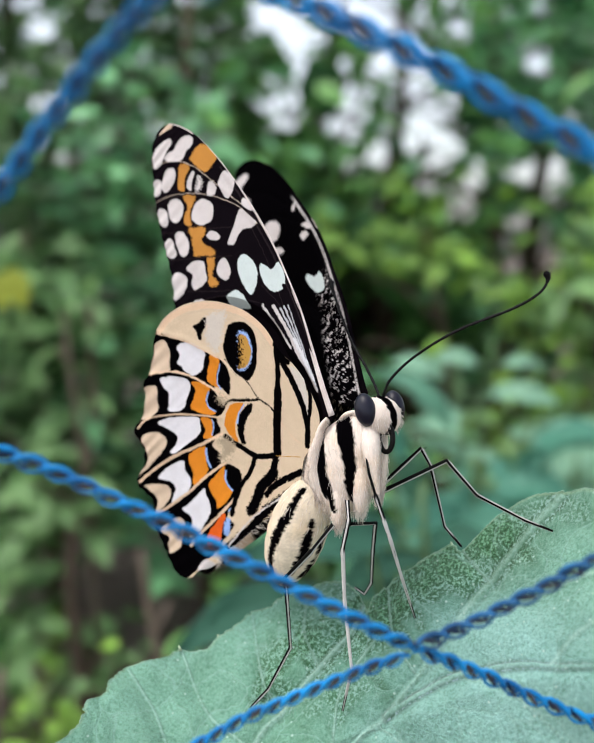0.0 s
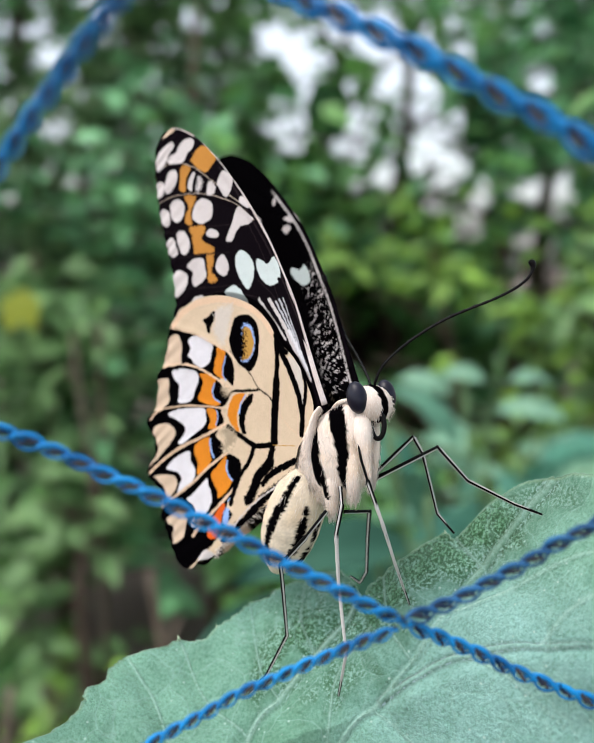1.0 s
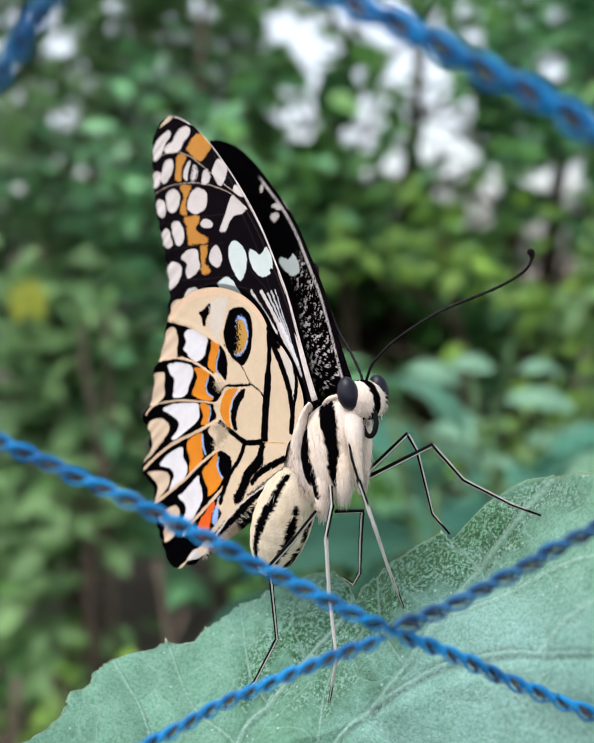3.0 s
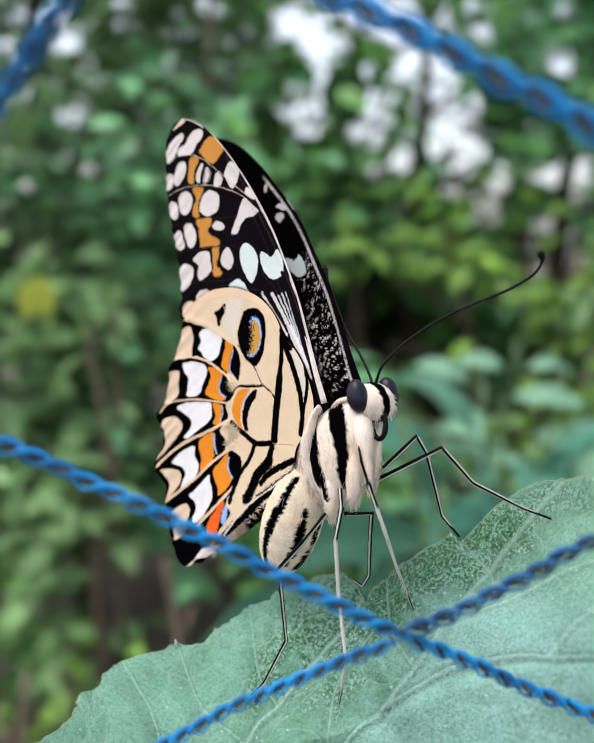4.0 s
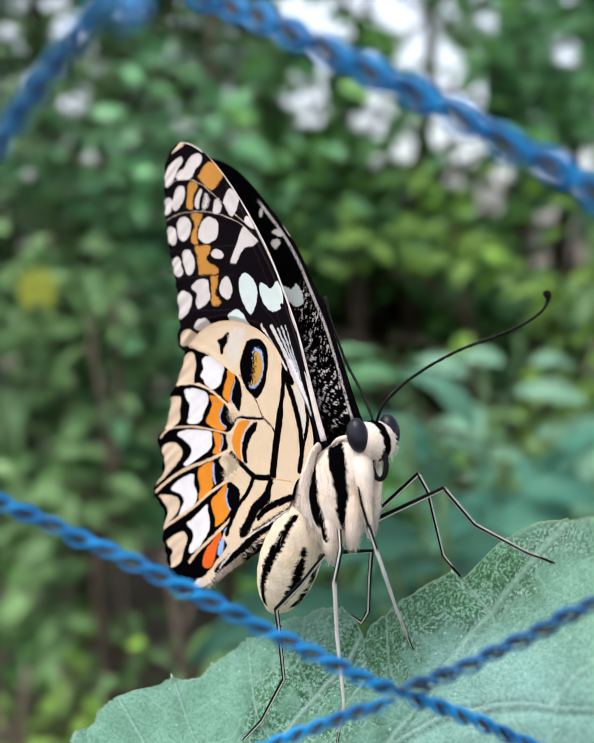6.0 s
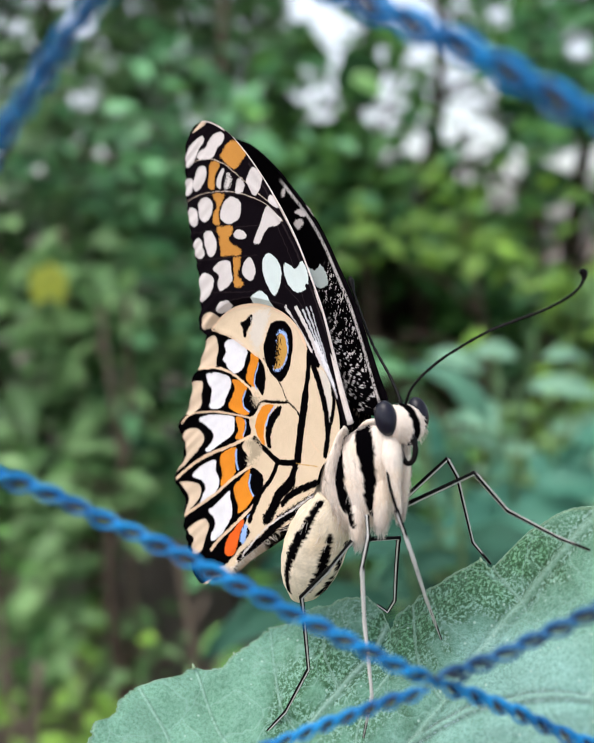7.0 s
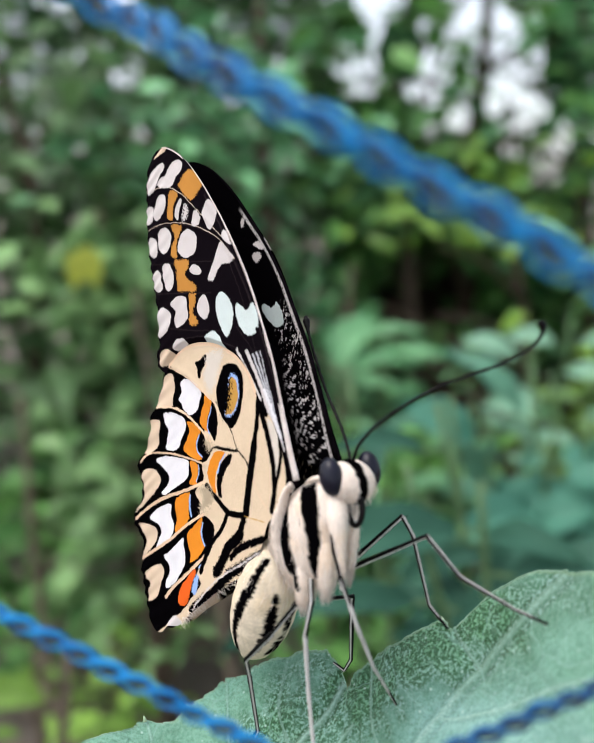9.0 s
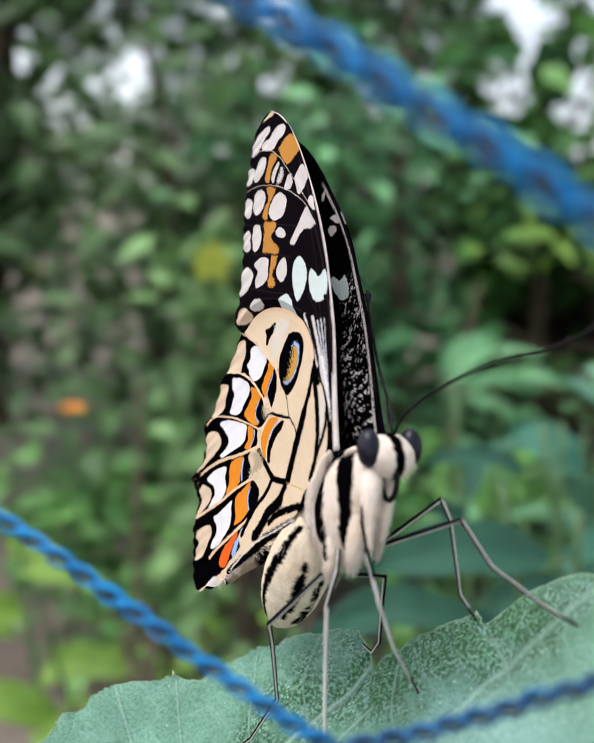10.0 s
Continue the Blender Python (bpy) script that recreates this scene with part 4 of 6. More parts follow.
def striped(v, base, stripes, jag=0.35, over=0.3, ink="k", seed=3):
    """Pigment of a body part: dark stripes with ragged edges along tracks on the flank."""
    x, z = v[:, 0], v[:, 2]
    g = value_noise(x * 5 + 60, z * 5 + 60 + v[:, 1] * 2, seed)
    rgb = np.tile(np.array(INK[base]), (len(v), 1))
    rgb *= 1 + (0.12 * (value_noise(x * 1.2 + 60, z * 1.2 + 60, seed + 1) - 0.5))[:, None]
    across, along = x * 0.73 - z * 0.68 + v[:, 1] * 0.5, x * 0.68 + z * 0.73
    grain = value_noise(across * 8 + 90, along * 1.1 + 90, seed + 5) * 0.65 + value_noise(across * 17 + 90, along * 2.4 + 90, seed + 6) * 0.35
    rgb *= (0.83 + 0.32 * grain)[:, None]
    warm = np.clip(value_noise(x * 0.5 + 40, z * 0.5 + 40, seed + 7) * 2.4 - 1.0, 0, 1)[:, None]
    rgb *= 1 + warm * np.array((0.0, -0.05, -0.13))
    for track in stripes:
        k = np.clip(0.5 - (to_track(v, track, over) + jag * (g - 0.5)) / 0.16, 0, 1)[:, None]
        rgb = rgb + k * (np.array(INK[ink]) - rgb)
    return rgb


# dark tracks on the near flank: x, y, z and width
FLANK_STRIPES = [[(3.4, -0.9, 0.3, 1.6), (3.1, -2.3, -1.8, 2.2), (2.2, -2.8, -3.7, 2.1), (0.7, -3.1, -5.7, 1.6), (-1.7, -2.9, -7.6, 1.2), (-3.4, -2.6, -9.4, 0.9)],
                 [(0.0, -2.3, 0.2, 1.1), (-1.45, -3.1, -1.9, 1.55), (-3.0, -3.2, -3.9, 1.75), (-4.15, -3.3, -6.1, 1.45), (-4.8, -3.1, -7.9, 0.6)]]
BELLY_STRIPES = [[(-6.6, -3.1, -3.0, 0.9), (-9.7, -3.8, -3.9, 1.25), (-13.0, -3.9, -4.4, 1.4), (-16.0, -3.5, -5.2, 1.1), (-18.8, -2.2, -6.6, 0.8)],
                 [(-8.4, -2.6, -6.4, 0.5), (-9.9, -2.6, -7.2, 0.95), (-12.3, -2.4, -8.05, 1.15), (-14.6, -2.2, -8.4, 0.8), (-16.4, -1.9, -8.4, 0.4)],
                 [(-9.0, -0.1, -7.4, 0.5), (-12.2, -0.1, -8.8, 0.9), (-14.3, -0.3, -9.2, 0.9), (-17.0, -0.4, -8.9, 0.6)]]


def hair_on(points, mid, colour, count, long, lie, spread, thick=0.03):
    """Fine hairs that lie along one way over the pale part of a surface."""
    out_all = points - mid
    out_all /= np.linalg.norm(out_all, axis=1, keepdims=True) + 1e-9
    made = []
    for i in rng.integers(0, len(points), count):
        if colour[i] < 0.35:
            continue
        p, out = points[i], out_all[i]
        go = np.array(lie) + 0.16 * out + rng.normal(0, spread, 3)
        k = long * rng.uniform(0.5, 1.25)
        made.append(tube(np.array([p - 0.05 * out, p + go * k * 0.5 + out * 0.07, p + go * k]) * MM, np.array([thick, thick * 0.75, 0.006]) * MM, 3))
    return made


def body():
    v, f = hull(THORAX)
    paint = striped(v, "f", FLANK_STRIPES)
    part("thorax", v * MM, f, body_mat, butterfly, "furry cream thorax with black stripes", pigment=paint)
    down = (-0.68, 0.0, -0.73)
    near = v[:, 0] > -7.5
    hairs = hair_on(v[near], (-2, 0, -3), paint[near, 0], 3600, 0.95, down, 0.13, 0.026)
    for name, rows, count, long in [("coxa", rows, 620, 0.85) for rows in COXAE] + [("fur_pad", rows, n, 0.75) for rows, n in zip(PADS, (1100, 160))]:
        c = curve_through(rows, 12)
        v2, f2 = tube(c[:, :3], c[:, 3], 28)
        v2 = np.array(v2)
        paint = striped(v2, "f", FLANK_STRIPES if name == "coxa" else [])
        part(name, v2 * MM, f2, body_mat, butterfly, "furry cream hip lobe" if name == "coxa" else "furry white pad at the wing root", pigment=paint)
        hairs += hair_on(v2, c[:, :3].mean(axis=0), paint[:, 0], count, long, down, 0.15, 0.026)
    v3, f3 = lofted(ABDOMEN, 96, 26, 0.9, 0.02)
    part("abdomen", v3 * MM, f3, body_mat, butterfly, "cream abdomen with black stripes", pigment=striped(v3, "a", BELLY_STRIPES, 0.45, 0.8))
    # long hair from the thorax over the root of the abdomen
    first = v3[(v3[:, 0] > -9.5) & (v3[:, 1] < 0)]
    hairs += hair_on(first, (-8, 0, -3.5), np.ones(len(first)), 130, 1.5, (-0.85, 0, -0.35), 0.16)
    hv, hf = joined(hairs)
    tagged(part("body_hair", hv, hf, hair_mat, butterfly, "fine cream hair"), kind="stuff")


body()


def ball(centre, radii, turns=28, rows=18):
    v, f = [], []
    for i in range(rows + 1):
        a = math.pi * i / rows
        for k in range(turns):
            b = 2 * math.pi * k / turns
            v.append((centre[0] + radii[0] * math.sin(a) * math.cos(b), centre[1] + radii[1] * math.cos(a), centre[2] + radii[2] * math.sin(a) * math.sin(b)))
    for i in range(rows):
        for k in range(turns):
            f.append((i * turns + k, i * turns + (k + 1) % turns, (i + 1) * turns + (k + 1) % turns, (i + 1) * turns + k))
    return np.array(v), f


def head():
    # the head is turned a little to one side; a black stripe runs between the eyes
    mid, near_eye, far_eye = np.array((6.25, 0.75, -2.95)), np.array((6.53, -1.87, -2.21)), np.array((7.25, 3.21, -2.39))
    v, f = ball(mid, (2.25, 2.75, 2.5), 96, 72)
    across = (far_eye - near_eye) / np.linalg.norm(far_eye - near_eye)
    g = value_noise(v[:, 0] * 5 + 60, v[:, 2] * 5 + 60, 8)
    rgb = np.tile(np.array(INK["f"]), (len(v), 1))
    dark = np.clip(0.5 - (np.abs((v - mid) @ across + 0.25) - 0.56 - 0.12 * np.clip(v[:, 2] - mid[2] - 0.5, 0, 2) + 0.3 * (g - 0.5)) / 0.12, 0, 1)[:, None]
    rgb = rgb + dark * (np.array(INK["k"]) - rgb)
    skull = part("head", v * MM, f, body_mat, butterfly, "cream head with a black stripe", pigment=rgb)
    # short hair on the face
    hairs = []
    for i in rng.integers(0, len(v), 900):
        if rgb[i, 0] > 0.4 and min(np.linalg.norm(v[i] - near_eye), np.linalg.norm(v[i] - far_eye)) > 1.75:
            out = (v[i] - mid) / 2.2
            tip = v[i] + 0.3 * out + np.array([-0.2, 0, -0.25]) * rng.uniform(0.6, 1.4) + rng.normal(0, 0.08, 3)
            hairs.append(tube(np.array([v[i] - 0.05 * out, (v[i] + tip) / 2 + 0.05 * out, tip]) * MM, np.array([0.035, 0.028, 0.005]) * MM, 3))
    hv, hf = joined(hairs)
    tagged(part("face_hair", hv, hf, hair_mat, skull, "short cream hair"), kind="stuff")
    for c in (near_eye, far_eye):
        v, f = ball((0, 0, 0), (1.3, 1.15, 2.0))
        v = np.stack([v[:, 0] * math.cos(0.56) + v[:, 2] * math.sin(0.56), v[:, 1], v[:, 2] * math.cos(0.56) - v[:, 0] * math.sin(0.56)], -1) + c
        part("eye", v * MM, f, eye_mat, skull, "large dark compound eye")
    # one long loop, hanging from the mouth, its end curled up inside
    turn = np.linspace(1.9, -4.6, 80)
    c, up, fore = np.array((5.25, 0.2, -5.8)), np.array((0.70, 0, 0.71)), np.array((0.71, 0, -0.70))
    r = np.linspace(1.0, 0.8, 80)
    coil = c + (r * np.cos(turn))[:, None] * fore * 0.95 + (r * np.sin(turn))[:, None] * up * 1.7 + np.linspace(0, 0.5, 80)[:, None] * np.array((0, -1.0, 0))
    v, f = tube(coil * MM, np.linspace(0.34, 0.26, 80) * MM, 10)
    part("proboscis", v, f, chitin_mat, skull, "black coiled proboscis")


head()

FEELERS = {"near": [(7.8, 0.7, -1.9), (8.8, 0.3, -1.7), (10.7, 0.5, -1.1), (14.6, 1.7, -1.2), (19.6, 3.9, -2.3), (25.1, 6.6, -4.6), (28.1, 7.8, -5.3), (29.7, 8.4, -4.8), (30.3, 8.2, -4)], "far": [(7.2, 1.1, -1.3), (7.7, 1.5, -0.1), (8, 2.7, 3.6), (8.4, 3.5, 7.9), (9.7, 3.7, 11.9), (10.8, 4, 15), (11.6, 4.4, 17.1)]}
LEGS = {
    "near_fore": [(3.5, -2.3, -5.6), (2.1, -2.75, -8.15), (0.8, -2.5, -10.5), (-2.1, -1, -14.7), (-5.9, 2, -17.8), (-12.4, 8.9, -20.5)],
    "near_mid": [(-2.5, -2.7, -8.2), (-3.7, -3.1, -10.1), (-6.6, -3.4, -12), (-11.4, -2.4, -16), (-16.5, -2.1, -22.1), (-23.3, 0.5, -24.1)],
    "near_hind": [(-5.9, -3.1, -9), (-9.5, -5, -9.9), (-15, -4.9, -9.5), (-17.3, -3.6, -10.5), (-23.9, -0.7, -14.3), (-29.7, -1.9, -16.2), (-31.4, -3.8, -16.8), (-32.6, -5.3, -17.2)],
    "far_fore": [(-3.3, 2.7, -7.9), (-1, 2.6, -8.7), (6.9, 5.3, -11.2), (6.2, 6.9, -16.2), (7.6, 9.3, -21.5), (8.7, 10.8, -24.3)],
    "far_mid": [(-4.6, 5, -6.6), (-1.9, 4.9, -7.1), (4.5, 7.1, -7), (3.6, 7.9, -9), (-1.1, 9.4, -15.1), (-1.7, 10.6, -18)],
    "far_hind": [(-7.2, 1.9, -8.5), (-6.6, 5.8, -9.4), (-10, 7, -11), (-14.2, 8.3, -13.4), (-16.2, 8.4, -13.7), (-16.2, 7.5, -12.4)],
}


def limbs():
    for points in FEELERS.values():
        c = curve_through(points, 10)
        s = np.linspace(0, 1, len(c))
        r = 0.17 + 0.03 * np.sin(s * 260) + 0.26 * np.clip((s - 0.84) / 0.1, 0, 1)
        r[-2:] *= 0.6
        v, f = tube(c * MM, r * MM, 8)
        part("antenna", v, f, chitin_mat, butterfly, "black clubbed antenna")
    for name, points in LEGS.items():
        path, radius, shade = [], [], []
        n = len(points) - 1
        for i, (a, b) in enumerate(zip(points[:-1], points[1:])):
            a, b = np.array(a), np.array(b)
            for t in np.linspace(0, 1, 10, endpoint=i == n - 1):
                path.append(a + (b - a) * t)
                thin = (0.29 if i else 0.22) - 0.15 * (i + t) / n
                if name == "near_fore" and i < 2:
                    thin = 0.13
                radius.append(thin * (1 + 0.3 * math.exp(-((t - 0.05) / 0.08) ** 2) + 0.15 * math.sin(math.pi * t)))
                shade.append(i + t)
        v, f = tube(np.array(path) * MM, np.array(radius) * MM, 24)
        around = np.tile(np.arange(24), len(path))
        down = np.repeat(np.array(shade), 24)
        tone = np.where((np.abs(around % 12 - 6) < 2) & ((name != "near_fore") | (down > 2)), 0.6, 0.002)
        if name in ("near_fore", "near_mid"):
            tone = np.where((down > (2.5 if name == "near_fore" else 2)) & (down < n - 0.4), np.where(around % 12 == 0, 0.1, 0.6), tone)
        if name in ("far_fore", "far_mid"):
            tone = np.where((down > 2) & (down < n - 0.5) & (around % 12 > 8), 0.5, tone)
        leg = part("leg", v, f, leg_mat, butterfly, "thin black and grey jointed leg", pigment=np.stack([tone, tone * 0.97, tone * 0.92], -1))
        spines = []
        for i in range(14, len(path) - 4, 2):
            p = np.array(path[i])
            q = p + rng.normal(0, 0.3, 3) + (np.array(path[i + 1]) - p) * 0.7
            spines.append(tube(np.array([p, q]) * MM, np.array([0.045, 0.01]) * MM, 3))
        v, f = joined(spines)
        part("spines", v, f, chitin_mat, leg)


limbs()

# ---- the leaf that it stands on, a plant of its own ----
plant = new("broad_leaf_plant")
plant.matrix_world = pose(0, 0, 0.60, -8)
tagged(plant, "broad dull green toothed leaf on its stalk, veins pale", "plant")
BLADE_EDGE = [(-35.8, -44.6), (-31.1, -43.1), (-28.7, -41.7), (-28.3, -40.1), (-28, -39.6), (-26.6, -39.3), (-25.5, -37.7), (-24.1, -36.8), (-20.1, -36.4), (-17.7, -35.4), (-15.9, -35.7), (-13.8, -35.5), (-12.6, -34.3), (-10.9, -33.4), (-8.2, -31.4), (-6.2, -31.1), (-1.7, -29), (3.4, -27.4), (5.4, -27.5), (6.8, -28.8), (7.2, -29.5), (8.3, -27.9), (10.7, -25.9), (13.7, -23.8), (18, -20.6), (18.6, -21.2), (19.5, -20.5), (23.3, -16.5), (27, -13.5), (30.1, -12.1), (33.2, -12.1), (37.2, -13.3), (37.8, -18.4)]
BLADE_EDGE_LOW = [(36, -26), (32, -40), (22, -53), (9, -60), (-9, -59), (-25, -53)]
BLADE_VEINS = [
    [(-1.5, -53.4), (4, -42.8), (8.4, -38.4), (12.4, -34.2), (17, -28.4), (21.6, -22.9), (26.4, -16.7), (29.8, -12.6)],
    [(8.4, -38.4), (14.8, -34), (18.7, -31.9), (25, -29.3), (31.1, -27.3), (36.3, -26.5)],
    [(-9.7, -50.3), (-7.7, -44.2), (-3.9, -40.4), (0.8, -36), (4.7, -32.4), (6.8, -29.3)],
    [(1.5, -47.1), (2.3, -41.1), (3.6, -37.3), (7.9, -32.3)],
    [(-16.3, -47.2), (-19.6, -41.7), (-22, -39.1), (-24, -37)],
    [(7.6, -39.2), (10.9, -41.9), (14.3, -44.8)],
    [(-3.9, -40.4), (-6.4, -38.2), (-8.1, -31.8)],
    [(0.8, -36), (-1, -33.2), (-0.4, -28.7)],
    [(12.4, -34.2), (10.1, -31.8), (10, -26.5)],
    [(17, -28.4), (21.4, -26.4), (28.6, -21), (33.2, -18.1)],
    [(-7.7, -44.2), (-13.3, -41.4), (-17.5, -35.5)],
    [(18.7, -31.9), (21.9, -33.7), (26.5, -37.2)],
    [(25, -29.3), (28.4, -25.1), (33.2, -21.1)],
    [(21.6, -22.9), (19.6, -21.5), (19.2, -20.7)],
]


BLADE_THIN_BLOOM = [
    ([(7.2, -29.8), (10.6, -26.1), (14.7, -23.2), (18.1, -21.1), (22.7, -18.2)], 3.6, 0.95),
    ([(-2.1, -32.1), (0.3, -34.1), (4.9, -30.5)], 3, 0.5),
    ([(-5.6, -38.2), (-0.8, -38.5), (4.9, -35.5), (10.2, -30.6)], 3.2, 0.42),
    ([(10.8, -30), (15.8, -26.2), (23.5, -20.8)], 2.5, 0.5),
    ([(23.8, -18.9), (28, -14.2), (30.9, -14)], 2.2, 0.45),
    ([(-5.2, -45.3), (-0.8, -42.4)], 3, 0.4),
    ([(-5.7, -36.4), (-2.8, -34.8)], 2.1, 0.6),
    ([(-0.5, -33.9), (1.8, -32.1)], 1.7, 0.75),
    ([(0.0, -36.0), (4.8, -32.8)], 1.5, 0.65),
    ([(-7.3, -38.9), (-3.4, -36.5), (-0.5, -31.5)], 0.7, 0.6),
    ([(0.1, -29.7), (3.7, -28.0), (5.9, -28.8)], 1.4, 0.5),
    ([(-7.7, -40.8), (-3.3, -38.5)], 1.3, 0.55),
    ([(2.6, -38.9), (7.9, -36.3)], 1.7, 0.5),
]


def blade_height(x, z):
    """How far the blade lies behind the stand at (x, z), in millimetres: steep, arched across."""
    d = z + 30 - 0.42 * x - 0.004 * x * x
    return 12 - 0.014 * (x + 3) ** 2 + 1.1 * np.maximum(d, -13) + 0.15 * np.minimum(d + 13, 0)


def leaf_blade():
    ring = ring_closed(BLADE_EDGE + BLADE_EDGE_LOW, 20)
    flat, faces = fan_grid(ring, np.array((7.0, -43.0)), 220)
    # a finely uneven margin
    rim = np.concatenate([[0], np.repeat(np.arange(1, 221) / 220, len(ring))])
    s = np.concatenate([[0], np.tile(np.arange(len(ring)), 220)])
    out = flat - np.array((7.0, -43.0))
    out /= np.linalg.norm(out, axis=1, keepdims=True) + 1e-9
    nibble = 0.34 * (value_noise(s * 0.27 + 5, s * 0 + 20, 71) - 0.5) + 0.30 * (value_noise(s * 0.8 + 5, s * 0 + 20, 73) - 0.5)
    flat = flat + out * (nibble * np.clip((rim - 0.93) / 0.07, 0, 1) ** 2)[:, None]
    x, z = flat.T
    near = np.full(len(x), 1e9)
    rise, pale, beside = np.zeros(len(x)), np.zeros(len(x)), np.zeros(len(x))
    for i, points in enumerate(BLADE_VEINS):
        d = to_line(x, z, curve_through(points, 8))
        wide = 0.22 if i < 3 else 0.11
        near = np.minimum(near, d)
        pale = np.maximum(pale, np.exp(-(d / wide) ** 2) * (0.6, 0.3, 0.9)[i] if i < 3 else np.exp(-(d / wide) ** 2) * 0.7)
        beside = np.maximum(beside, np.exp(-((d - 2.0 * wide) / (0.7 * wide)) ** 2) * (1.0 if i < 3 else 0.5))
        rise += (0.40 if i < 3 else 0.18) * np.exp(-(d / wide) ** 2) - (0.8 if i < 3 else 0.45) * np.exp(-(d / 1.3) ** 2)
    wave = 1.0 * (value_noise(x * 0.12 + 30, z * 0.12 + 80, 4) - 0.5) + 0.5 * (value_noise(x * 0.33 + 30, z * 0.33 + 80, 5) - 0.5) + 0.16 * (value_noise(x * 0.9 + 30, z * 0.9 + 80, 6) - 0.5)
    lift = rise + 0.22 * np.minimum(near, 5) * 0.25 + wave
    y = blade_height(x, z)
    normal = np.array((0.0, -0.62, 0.78))
    v = np.stack([x, y, z + 7.5], -1) + lift[:, None] * normal
    tone = value_noise(x * 0.2 + 10, z * 0.2 + 10, 9)
    rgb = np.array((0.187, 0.39, 0.277)) * (0.9 + 0.2 * tone)[:, None]
    # paler, bluer lower right: glancing light put into the pigment
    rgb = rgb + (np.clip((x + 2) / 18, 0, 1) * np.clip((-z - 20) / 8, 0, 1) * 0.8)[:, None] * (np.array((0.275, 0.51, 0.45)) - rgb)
    ragged = value_noise(x * 0.6 + 10, z * 0.6 + 40, 14) * 0.6 + value_noise(x * 1.7 + 10, z * 1.7 + 40, 15) * 0.4
    for points, width, most in BLADE_THIN_BLOOM:
        k = np.clip(1.25 - to_line(x, z, curve_through(points, 6)) / width + 1.1 * (ragged - 0.5), 0, 1) * most
        rgb = rgb + k[:, None] * (np.array((0.045, 0.155, 0.06)) - rgb)
    # dark edges along the veins and one crease: their shade, put into the pigment
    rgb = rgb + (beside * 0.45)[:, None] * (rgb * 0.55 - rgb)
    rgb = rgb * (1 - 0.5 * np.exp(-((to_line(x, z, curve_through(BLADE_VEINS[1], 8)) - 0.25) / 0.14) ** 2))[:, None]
    rgb = rgb + (pale * 0.9)[:, None] * (np.array((0.38, 0.58, 0.49)) - rgb)
    rgb = rgb + (np.clip((rim - 0.985) / 0.012, 0, 1) * 0.55)[:, None] * (np.array((0.33, 0.47, 0.28)) - rgb)
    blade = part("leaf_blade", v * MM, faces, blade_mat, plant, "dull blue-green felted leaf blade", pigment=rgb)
    # teeth: small pale points on the margin
    for i in (4, 9, 12, 24):
        a = np.array(BLADE_EDGE[i])
        p = np.array((a[0], blade_height(*a), a[1] + 7.5))
        tv, tf = tube(np.array([p + (0.1, 0, -0.4), p + (0, 0, 0.0), p + (-0.12, 0, 0.3)]) * MM, np.array([0.25, 0.16, 0.05]) * MM, 8)
        part("tooth", tv, tf, tooth_mat, blade)
    # the thickened pale margin, a little uneven
    rim_line = v[len(v) - len(ring):][: (len(BLADE_EDGE) - 1) * 20]
    s = np.arange(len(rim_line))
    swell = 0.02 + 0.05 * value_noise(s * 0.37 + 5, s * 0 + 5, 61) + 0.05 * value_noise(s * 0.9 + 5, s * 0 + 9, 62)
    mv, mf = tube(rim_line * MM, swell * MM, 6)
    part("margin", mv, mf, rim_mat, blade, "pale thickened leaf margin")
    base = np.array((9, blade_height(9, -59.0), -51.5))
    stalk = curve_through([base + (0, 3, 6), base, base + (-4, 20, -40), base + (-10, 70, -110)], 10)
    v, f = tube(stalk * MM, np.linspace(1.1, 2.0, len(stalk)) * MM, 10)
    part("stalk", v, f, stem_mat, plant, "pale green leaf stalk")
    foot = pose(0, 0, 0.60, -8).inverted() @ Vector((0.02, 0.13, -0.02))
    stem = curve_through([np.array(foot) / MM, np.array(foot) / MM * (0.9, 0.9, 0.6) + (4, 0, 0), base + (-10, 70, -110), base + (-14, 78, -60)], 10)
    v, f = tube(stem * MM, np.linspace(5, 2.2, len(stem)) * MM, 12)
    part("stem", v, f, stem_mat, plant, "upright green stem")


leaf_blade()

